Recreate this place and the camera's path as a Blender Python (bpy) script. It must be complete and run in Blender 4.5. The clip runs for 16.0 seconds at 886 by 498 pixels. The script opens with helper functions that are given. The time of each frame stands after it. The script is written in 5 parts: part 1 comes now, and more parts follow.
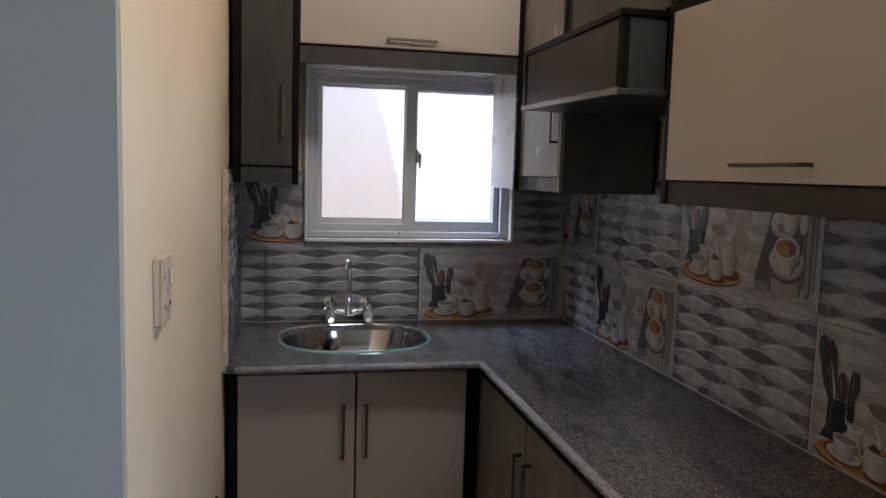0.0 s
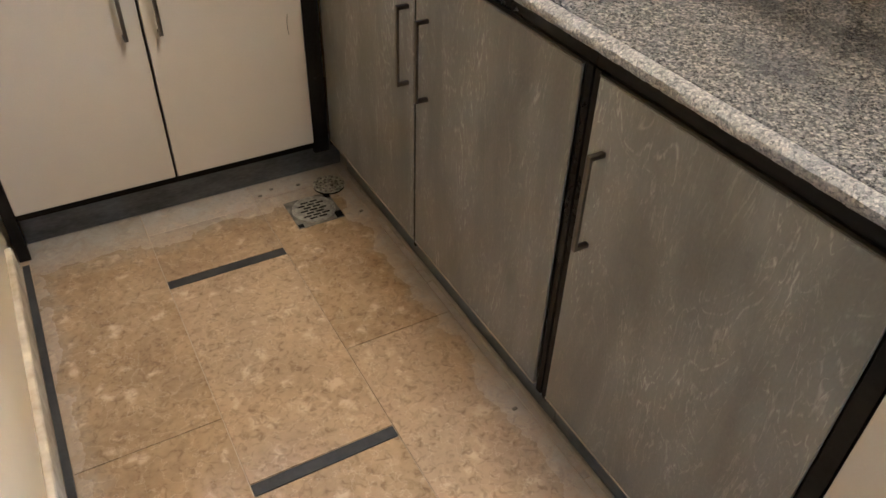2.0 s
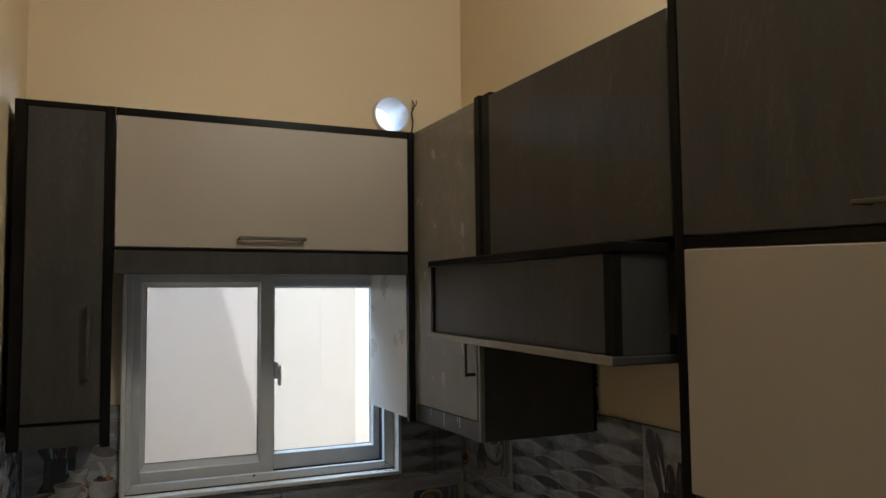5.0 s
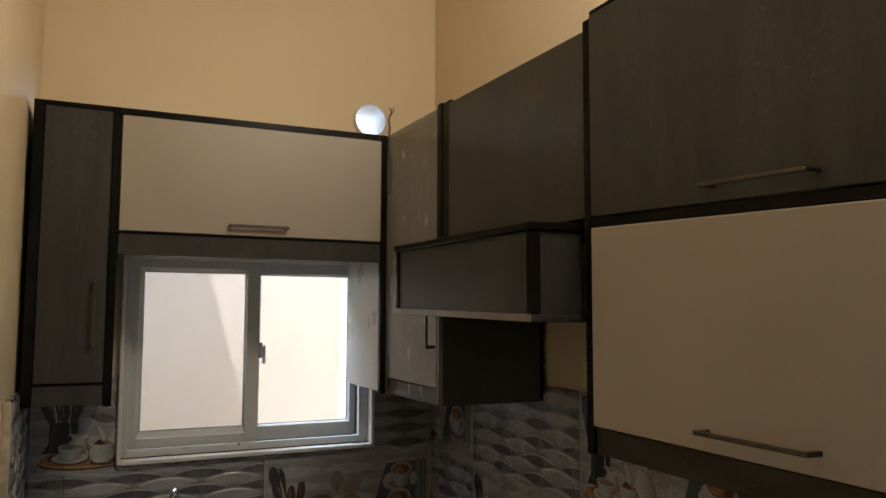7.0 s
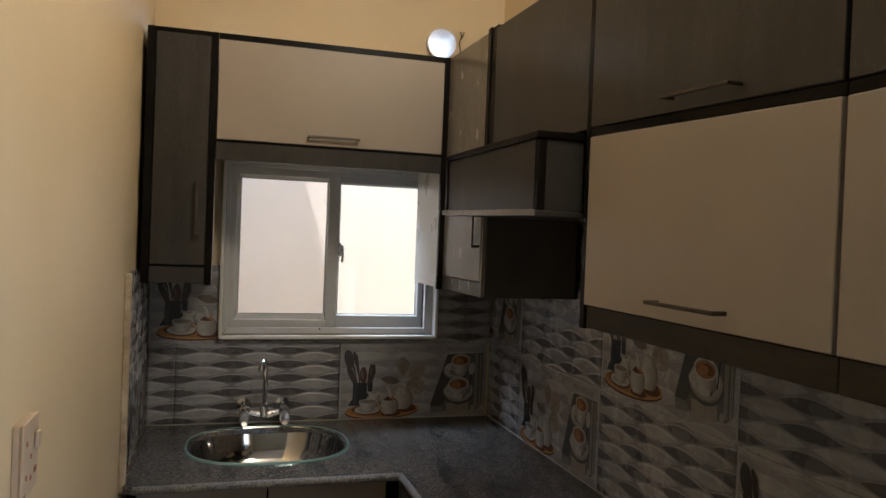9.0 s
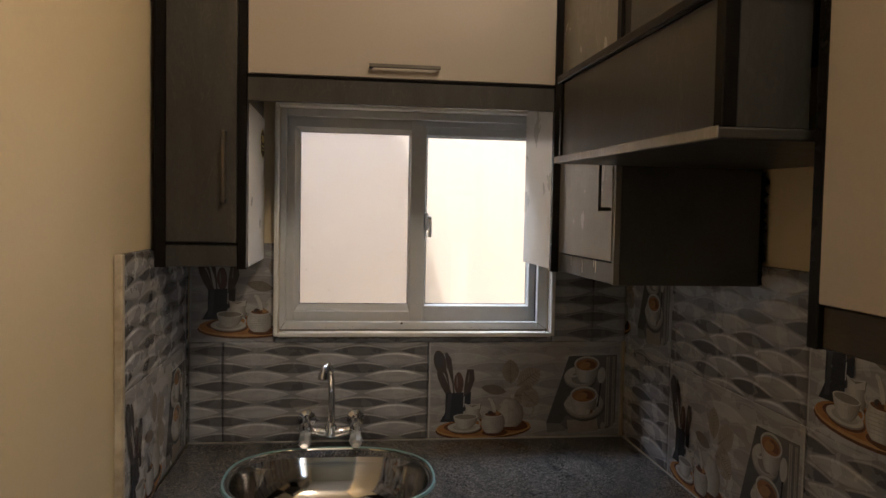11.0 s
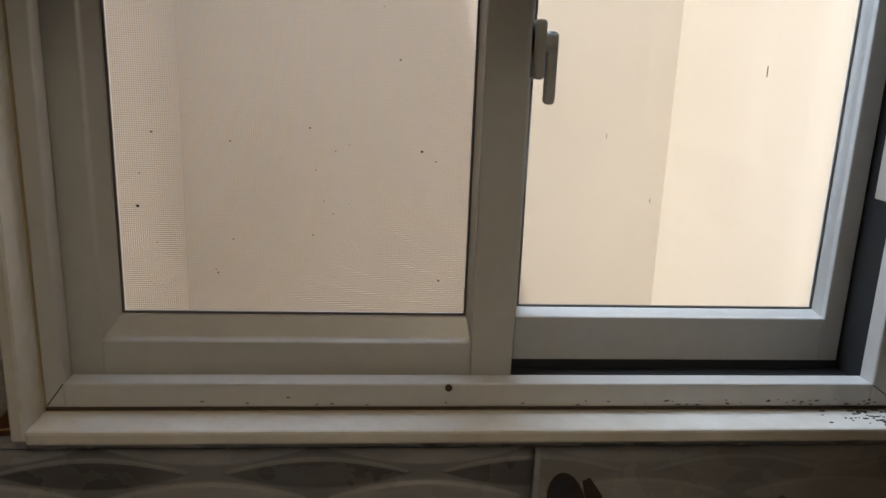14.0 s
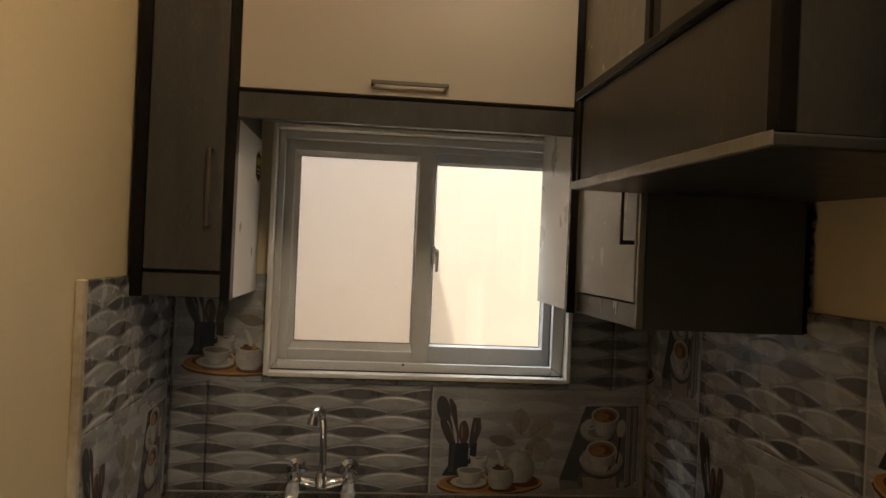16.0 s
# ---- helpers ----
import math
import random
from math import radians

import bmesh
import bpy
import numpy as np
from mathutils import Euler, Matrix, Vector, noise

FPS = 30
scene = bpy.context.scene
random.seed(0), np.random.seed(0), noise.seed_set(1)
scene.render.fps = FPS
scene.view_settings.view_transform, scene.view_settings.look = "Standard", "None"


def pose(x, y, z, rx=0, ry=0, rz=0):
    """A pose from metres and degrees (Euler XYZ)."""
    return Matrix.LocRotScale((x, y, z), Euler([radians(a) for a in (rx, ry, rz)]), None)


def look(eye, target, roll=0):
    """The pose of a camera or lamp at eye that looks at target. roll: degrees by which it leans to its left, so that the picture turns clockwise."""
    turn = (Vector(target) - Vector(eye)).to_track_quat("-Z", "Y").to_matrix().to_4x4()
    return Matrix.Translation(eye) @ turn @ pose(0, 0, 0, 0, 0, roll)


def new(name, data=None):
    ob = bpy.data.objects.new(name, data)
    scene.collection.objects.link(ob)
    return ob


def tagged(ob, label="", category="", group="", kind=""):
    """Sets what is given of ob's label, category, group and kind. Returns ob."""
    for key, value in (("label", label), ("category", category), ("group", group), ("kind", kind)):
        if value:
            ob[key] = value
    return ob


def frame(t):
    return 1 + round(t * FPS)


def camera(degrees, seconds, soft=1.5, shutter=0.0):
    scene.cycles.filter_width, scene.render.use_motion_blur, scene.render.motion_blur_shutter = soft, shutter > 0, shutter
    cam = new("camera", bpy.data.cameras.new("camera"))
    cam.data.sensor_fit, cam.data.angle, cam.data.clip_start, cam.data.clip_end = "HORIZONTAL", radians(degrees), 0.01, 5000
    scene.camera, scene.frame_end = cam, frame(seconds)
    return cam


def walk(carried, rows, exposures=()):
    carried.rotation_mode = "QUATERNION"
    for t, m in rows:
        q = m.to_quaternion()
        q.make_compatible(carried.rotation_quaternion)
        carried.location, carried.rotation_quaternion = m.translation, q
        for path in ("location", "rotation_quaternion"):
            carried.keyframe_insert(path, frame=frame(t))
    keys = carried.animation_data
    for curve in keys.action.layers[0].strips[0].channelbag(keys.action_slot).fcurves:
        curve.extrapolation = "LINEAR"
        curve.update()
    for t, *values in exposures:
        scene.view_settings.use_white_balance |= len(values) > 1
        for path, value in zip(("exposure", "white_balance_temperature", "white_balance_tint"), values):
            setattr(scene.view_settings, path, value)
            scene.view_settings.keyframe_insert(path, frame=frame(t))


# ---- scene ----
cam = camera(60.8, 16.0)
PATH = [
    (0, (0.297, 0.213, 1.417), (0.705, 2.161, 1.217), 1.6),
    (0.5, (0.283, 0.481, 1.385), (0.866, 2.329, 0.889), -0.1),
    (1, (0.273, 0.725, 1.308), (1.035, 2.366, 0.455), -0.2),
    (1.5, (0.291, 0.848, 1.218), (1.097, 2.284, 0.082), 1.0),
    (2, (0.310, 0.896, 1.191), (1.095, 2.236, -0.069), 2.0),
    (2.5, (0.327, 0.952, 1.203), (1.068, 2.331, -0.042), 1.6),
    (3, (0.338, 0.990, 1.271), (1.060, 2.493, 0.166), 0.7),
    (3.5, (0.352, 0.983, 1.397), (1.082, 2.637, 0.542), -0.0),
    (4, (0.323, 0.945, 1.521), (1.091, 2.728, 1.041), -0.1),
    (4.2, (0.32, 0.917, 1.549), (1.091, 2.738, 1.2315), -0.7),
    (4.5, (0.325, 0.879, 1.630), (1.084, 2.725, 1.493), -0.8),
    (5, (0.320, 0.840, 1.692), (1.136, 2.661, 1.829), -0.6),
    (5.2, (0.335, 0.816, 1.702), (1.219, 2.597, 1.923), -0.7),
    (7.3, (0.258, 0.503, 1.579), (1.062, 2.329, 1.714), 0.7),
    (7.5, (0.236, 0.434, 1.562), (0.993, 2.282, 1.668), 1.2),
    (8, (0.218, 0.286, 1.561), (0.870, 2.176, 1.613), 2.2),
    (8.2, (0.239, 0.242, 1.549), (0.857, 2.144, 1.585), 2.3),
    (10.3, (0.470, 0.571, 1.535), (0.978, 2.503, 1.440), 1.5),
    (10.5, (0.485, 0.654, 1.528), (0.931, 2.601, 1.439), 1.4),
    (11, (0.580, 0.936, 1.506), (0.827, 2.919, 1.412), 1.1),
    (11.5, (0.604, 1.297, 1.487), (0.760, 3.285, 1.338), 0.5),
    (12, (0.641, 1.666, 1.488), (0.729, 3.653, 1.277), 0.0),
    (12.5, (0.684, 2.045, 1.473), (0.692, 4.02, 1.158), -0.4),
    (13, (0.658, 2.357, 1.412), (0.728, 4.304, 0.958), 0.4),
    (13.5, (0.654, 2.565, 1.414), (0.81, 4.469, 0.821), 1.8),
    (14, (0.672, 2.537, 1.473), (0.843, 4.467, 0.976), 2.2),
    (14.5, (0.688, 2.221, 1.505), (0.858, 4.203, 1.297), 2.0),
    (15, (0.689, 1.828, 1.483), (0.879, 3.818, 1.427), 1.3),
    (15.5, (0.612, 1.455, 1.488), (0.871, 3.438, 1.452), 1.4),
    (16, (0.638, 1.103, 1.489), (0.827, 3.094, 1.498), 2.5),
]

EXPOSURES = [(0.0, 3.78, 5150, 17), (0.5, 3.78, 5250, 19), (1.0, 4.8, 5650, 15), (1.5, 5.8, 5600, 12), (2.0, 5.85, 5450, 12), (2.5, 5.7, 5350, 12), (3.0, 5.7, 5150, 10), (3.5, 5.7, 4900, 10), (4.0, 4.9, 4750, 9), (4.5, 3.4, 4900, 8),
             (5.0, 3.0, 5350, 8), (8.0, 3.3, 5950, 12), (10.5, 3.3, 5950, 14), (11.0, 3.35, 6400, 16), (11.5, 3.25, 6600, 16), (12.0, 2.95, 6700, 15), (12.5, 2.75, 6700, 14), (13.5, 2.7, 6500, 12), (14.0, 2.6, 6500, 12), (14.5, 2.3, 6700, 12), (15.0, 2.65, 7000, 13), (16.0, 3.2, 7200, 13)]
walk(cam, [(t, look(eye, target, roll)) for t, eye, target, roll in PATH], EXPOSURES)

# ---- world, sun and large lights ----
SUN_WAY = Vector((0.27, 0.12, -1.0)).normalized()
world = bpy.data.worlds.new("sky")
scene.world = world
world.use_nodes = True
wn = world.node_tree.nodes
sky = wn.new("ShaderNodeTexSky")
sky.sky_type = "NISHITA"
sky.sun_disc = False
sky.sun_elevation = math.asin(-SUN_WAY.z)
sky.sun_rotation = math.atan2(-SUN_WAY.x, -SUN_WAY.y)
world.node_tree.links.new(sky.outputs[0], wn["Background"].inputs[0])
wn["Background"].inputs[1].default_value = 0.15

sun = new("sun", bpy.data.lights.new("sun", "SUN"))
sun.data.energy, sun.data.angle, sun.data.color = 1.75, radians(0.5), (1.0, 0.96, 0.9)
sun.matrix_world = look((0, 0, 8), Vector((0, 0, 8)) + SUN_WAY)

# daylight that comes through the opening of the room behind
day = new("daylight_opening", bpy.data.lights.new("daylight_opening", "AREA"))
day.data.shape, day.data.size, day.data.size_y = "RECTANGLE", 0.86, 2.0
day.data.energy, day.data.color = 0.7, (0.98, 0.98, 1.0)
day.matrix_world = look((1.50, -0.30, 1.05), (0.0, -0.30, 1.05))

# added lamp, unseen above the window, strengthening the sky's light that falls steeply through
sky_fill = new("window_skylight", bpy.data.lights.new("window_skylight", "AREA"))
sky_fill.data.shape, sky_fill.data.size, sky_fill.data.size_y = "RECTANGLE", 0.9, 0.45
sky_fill.data.energy, sky_fill.data.color = 3.0, (0.7, 0.83, 1.0)
sky_fill.matrix_world = look((0.60, 3.50, 2.12), (1.0, 2.80, 1.15))

# unseen bulb, assumed for the warm light, high between the cabinets and the opening
lamp = new("kitchen_bulb", bpy.data.lights.new("kitchen_bulb", "POINT"))
lamp.data.shadow_soft_size = 0.18
lamp.data.energy, lamp.data.color = 2.9, (1.0, 0.87, 0.67)
lamp.location = (1.06, 1.3, 2.74)


# ---- materials ----
def mat(name, c1, c2=None, scale=6.0, rough=0.5, metal=0.0, bump=0.0, fine=60.0, stretch=(1, 1, 1), rough_var=0.08, spec=0.5, per_object=0.0):
    """A surface whose colour drifts between two tones at a coarse and a fine scale, with relief and uneven gloss."""
    m = bpy.data.materials.new(name)
    m.use_nodes = True
    nt = m.node_tree
    n, link = nt.nodes, nt.links.new
    b = n["Principled BSDF"]
    c2 = c2 or tuple(0.85 * v for v in c1)
    coord, mapping = n.new("ShaderNodeTexCoord"), n.new("ShaderNodeMapping")
    mapping.inputs["Scale"].default_value = stretch
    link(coord.outputs["Object"], mapping.inputs["Vector"])
    coarse, small = n.new("ShaderNodeTexNoise"), n.new("ShaderNodeTexNoise")
    for node, s, d in ((coarse, scale, 4.0), (small, fine, 3.0)):
        node.inputs["Scale"].default_value, node.inputs["Detail"].default_value = s, d
        link(mapping.outputs[0], node.inputs["Vector"])
    blend = n.new("ShaderNodeMix")
    blend.inputs[0].default_value = 0.35
    link(coarse.outputs["Fac"], blend.inputs[2])
    link(small.outputs["Fac"], blend.inputs[3])
    ramp = n.new("ShaderNodeValToRGB")
    ramp.color_ramp.elements[0].position, ramp.color_ramp.elements[1].position = 0.32, 0.68
    ramp.color_ramp.elements[0].color, ramp.color_ramp.elements[1].color = (*c1, 1), (*c2, 1)
    link(blend.outputs[0], ramp.inputs[0])
    colour = ramp.outputs[0]
    if per_object:
        info, hsv, rng = n.new("ShaderNodeObjectInfo"), n.new("ShaderNodeHueSaturation"), n.new("ShaderNodeMapRange")
        rng.inputs[3].default_value, rng.inputs[4].default_value = 1 - per_object, 1 + per_object
        link(info.outputs["Random"], rng.inputs[0])
        link(rng.outputs[0], hsv.inputs["Value"])
        link(colour, hsv.inputs["Color"])
        colour = hsv.outputs[0]
    link(colour, b.inputs["Base Color"])
    gloss = n.new("ShaderNodeMapRange")
    gloss.inputs[3].default_value, gloss.inputs[4].default_value = max(rough - rough_var, 0.02), min(rough + rough_var, 1)
    link(coarse.outputs["Fac"], gloss.inputs[0])
    link(gloss.outputs[0], b.inputs["Roughness"])
    b.inputs["Metallic"].default_value = metal
    b.inputs["Specular IOR Level"].default_value = spec
    if bump:
        bp = n.new("ShaderNodeBump")
        bp.inputs["Strength"].default_value, bp.inputs["Distance"].default_value = bump, 0.002
        link(small.outputs["Fac"], bp.inputs["Height"])
        link(bp.outputs[0], b.inputs["Normal"])
    return m


def maths(nt, op, a, b=None, c=None):
    """One arithmetic node; numbers and sockets may be mixed."""
    node = nt.nodes.new("ShaderNodeMath")
    node.operation = op
    for k, v in enumerate((a, b, c)):
        if v is None:
            continue
        if isinstance(v, (int, float)):
            node.inputs[k].default_value = v
        else:
            nt.links.new(v, node.inputs[k])
    return node.outputs[0]


def mixed(nt, fac, a, b):
    node = nt.nodes.new("ShaderNodeMix")
    node.data_type = "RGBA"
    nt.links.new(fac, node.inputs[0])
    for k, v in ((6, a), (7, b)):
        if isinstance(v, tuple):
            node.inputs[k].default_value = (*v, 1)
        else:
            nt.links.new(v, node.inputs[k])
    return node.outputs[2]


LENS_W, LENS_H = 0.2, 0.309 / 6


LENS = ((0.0, 0.43, 0.30), (0.5, 0.46, 0.33))   # shift, half length and half height of the dark and of the pale lenses, in periods


def wave_material(name, dark, light, ground_tone, rim, strength):
    """Glazed grey tile with staggered rows of dark and pale pointed lenses, a highlight painted along their upper
    edges.
    """
    m = mat(name, ground_tone, tuple(0.82 * v for v in ground_tone), scale=14, rough=0.27, fine=160, rough_var=0.07, per_object=0.06)
    nt = m.node_tree
    link = nt.links.new
    b = nt.nodes["Principled BSDF"]
    toned = b.inputs["Base Color"].links[0].from_socket
    coord, sep = nt.nodes.new("ShaderNodeTexCoord"), nt.nodes.new("ShaderNodeSeparateXYZ")
    link(coord.outputs["Object"], sep.inputs[0])
    u = maths(nt, "DIVIDE", sep.outputs[0], LENS_W)
    v = maths(nt, "SUBTRACT", maths(nt, "DIVIDE", sep.outputs[2], LENS_H), 0.5)
    grain = nt.nodes.new("ShaderNodeTexNoise")
    grain.inputs["Scale"].default_value, grain.inputs["Detail"].default_value = 30.0, 5.0
    stretch = nt.nodes.new("ShaderNodeMapping")
    stretch.inputs["Scale"].default_value = (0.5, 1, 2.2)
    link(coord.outputs["Object"], stretch.inputs[0])
    link(stretch.outputs[0], grain.inputs["Vector"])
    for (shift, half, tall), tone in zip(LENS, (dark, light)):
        us, vs = maths(nt, "ADD", u, shift), maths(nt, "ADD", v, shift)
        du = maths(nt, "DIVIDE", maths(nt, "ABSOLUTE", maths(nt, "SUBTRACT", us, maths(nt, "ROUND", us))), half)
        w = maths(nt, "MULTIPLY", maths(nt, "SUBTRACT", 1.0, maths(nt, "MULTIPLY", du, du)), tall)
        off = maths(nt, "SUBTRACT", vs, maths(nt, "ROUND", vs))
        e = maths(nt, "SUBTRACT", w, maths(nt, "ABSOLUTE", off))
        inside = nt.nodes.new("ShaderNodeMapRange")
        inside.inputs[1].default_value, inside.inputs[2].default_value, inside.inputs[4].default_value = -0.02, 0.03, strength
        link(e, inside.inputs[0])
        ink = mixed(nt, grain.outputs["Fac"], tuple(0.62 * x for x in tone), tuple(1.38 * x for x in tone))
        toned = mixed(nt, inside.outputs[0], toned, ink)
        # painted highlight: a pale line where light would catch the lens's upper edge
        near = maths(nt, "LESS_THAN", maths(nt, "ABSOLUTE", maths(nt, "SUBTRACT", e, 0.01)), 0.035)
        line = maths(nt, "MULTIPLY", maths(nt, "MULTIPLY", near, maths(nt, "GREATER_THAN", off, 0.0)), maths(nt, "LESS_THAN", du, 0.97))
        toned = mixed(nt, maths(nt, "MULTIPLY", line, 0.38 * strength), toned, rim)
    link(toned, b.inputs["Base Color"])
    return m


def granite_material(name, lift, rough=0.2):
    """Grey granite of black, grey and tan crystals, with darker clouds drawn out along the slab."""
    m = mat(name, (0.12, 0.114, 0.109), (0.2, 0.19, 0.182), scale=5, rough=rough, fine=40, bump=0.05)
    nt = m.node_tree
    link = nt.links.new
    b = nt.nodes["Principled BSDF"]
    coord = nt.nodes.new("ShaderNodeTexCoord")
    warp, bend = nt.nodes.new("ShaderNodeTexNoise"), nt.nodes.new("ShaderNodeVectorMath")
    warp.inputs["Scale"].default_value, warp.inputs["Detail"].default_value = 300.0, 2.0
    link(coord.outputs["Object"], warp.inputs["Vector"])
    bend.operation = "MULTIPLY_ADD"
    bend.inputs[1].default_value = (0.004, 0.004, 0.004)
    link(warp.outputs["Color"], bend.inputs[0])
    link(coord.outputs["Object"], bend.inputs[2])
    layers = []
    for size in (300.0, 560.0):
        cell, value, r = nt.nodes.new("ShaderNodeTexVoronoi"), nt.nodes.new("ShaderNodeSeparateColor"), nt.nodes.new("ShaderNodeValToRGB")
        cell.inputs["Scale"].default_value = size
        link(bend.outputs[0], cell.inputs["Vector"])
        link(cell.outputs["Color"], value.inputs[0])
        cr = r.color_ramp
        cr.elements[0].position, cr.elements[0].color = 0.08, (0.02, 0.02, 0.021, 1)
        cr.elements[1].position, cr.elements[1].color = 0.97, (0.36 + lift, 0.32 + lift, 0.27 + lift, 1)
        for at, c in ((0.32, 0.046), (0.52, 0.1), (0.78, 0.165)):
            cr.elements.new(at).color = (c + lift, c * 0.95 + lift, c * 0.89 + lift, 1)
        link(value.outputs[0], r.inputs[0])
        layers.append(r.outputs[0])
    half = nt.nodes.new("ShaderNodeValue")
    half.outputs[0].default_value = 0.45
    stone = mixed(nt, half.outputs[0], layers[0], layers[1])
    vein, turn, veins = nt.nodes.new("ShaderNodeTexNoise"), nt.nodes.new("ShaderNodeMapping"), nt.nodes.new("ShaderNodeMapRange")
    turn.inputs["Scale"].default_value, turn.inputs["Rotation"].default_value = (7.0, 2.4, 1), (0, 0, radians(14))
    link(coord.outputs["Object"], turn.inputs[0])
    link(turn.outputs[0], vein.inputs["Vector"])
    vein.inputs["Scale"].default_value, vein.inputs["Detail"].default_value, vein.inputs["Roughness"].default_value, vein.inputs["Distortion"].default_value = 1.5, 6.0, 0.6, 0.6
    veins.inputs[1].default_value, veins.inputs[2].default_value, veins.inputs[4].default_value = 0.5, 0.66, 0.72
    link(vein.outputs["Fac"], veins.inputs[0])
    some = maths(nt, "MULTIPLY", veins.outputs[0], maths(nt, "MULTIPLY_ADD", warp.outputs["Fac"], 0.9, 0.5))
    link(mixed(nt, some, stone, (0.045, 0.046, 0.052)), b.inputs["Base Color"])
    return m


def smeared_material(name, base, chalk, rough=0.42, amount=0.5, stretch=(3.0, 3.0, 0.6), spec=0.5, run=(5.0, 5.0, 2.2), spread=1.55):
    """Laminate with dried, curling wipe marks and a film of dust."""
    m = mat(name, base, tuple(spread * v for v in base), scale=9, rough=rough, fine=120, rough_var=0.1, stretch=stretch, spec=spec)
    nt = m.node_tree
    link = nt.links.new
    b = nt.nodes["Principled BSDF"]
    toned = b.inputs["Base Color"].links[0].from_socket
    coord, turn, info, shift = (nt.nodes.new(k) for k in ("ShaderNodeTexCoord", "ShaderNodeMapping", "ShaderNodeObjectInfo", "ShaderNodeVectorMath"))
    shift.operation = "MULTIPLY_ADD"
    link(info.outputs["Random"], shift.inputs[0])
    shift.inputs[1].default_value = (5, 7, 3)
    link(coord.outputs["Object"], shift.inputs[2])
    turn.inputs["Scale"].default_value = run
    link(shift.outputs[0], turn.inputs[0])
    noises = []
    for size, detail, distort in ((1.0, 3.0, 1.6), (26.0, 6.0, 1.0), (1.1, 3.0, 0.5), (2.1, 4.0, 2.6)):
        node = nt.nodes.new("ShaderNodeTexNoise")
        node.inputs["Scale"].default_value, node.inputs["Detail"].default_value, node.inputs["Distortion"].default_value = size, detail, distort
        link(turn.outputs[0], node.inputs["Vector"])
        noises.append(node.outputs["Fac"])
    curl, grit, patch, curl_small = noises

    def ranged(value, a, z, low, high):
        node = nt.nodes.new("ShaderNodeMapRange")
        node.inputs[1].default_value, node.inputs[2].default_value, node.inputs[3].default_value, node.inputs[4].default_value = a, z, low, high
        link(value, node.inputs[0])
        return node.outputs[0]

    broken = ranged(grit, 0.42, 0.6, 0.0, 1.0)
    here = ranged(patch, 0.42, 0.62, 0.15, 1.0)
    film_of_dust = maths(nt, "MULTIPLY", ranged(patch, 0.38, 0.7, 0.0, 0.32 * amount), maths(nt, "MULTIPLY_ADD", grit, 0.9, 0.4))
    toned = mixed(nt, film_of_dust, toned, chalk)
    for field, level, wide, share in ((curl, 0.5, 0.012, 0.9), (curl, 0.44, 0.008, 0.6), (curl, 0.57, 0.01, 0.7), (curl_small, 0.5, 0.014, 0.6), (curl_small, 0.6, 0.01, 0.5)):
        stroke = ranged(maths(nt, "ABSOLUTE", maths(nt, "SUBTRACT", field, level)), 0.0, wide, share * amount, 0.0)
        toned = mixed(nt, maths(nt, "MULTIPLY", maths(nt, "MULTIPLY", stroke, broken), here), toned, chalk)
    link(toned, b.inputs["Base Color"])
    return m


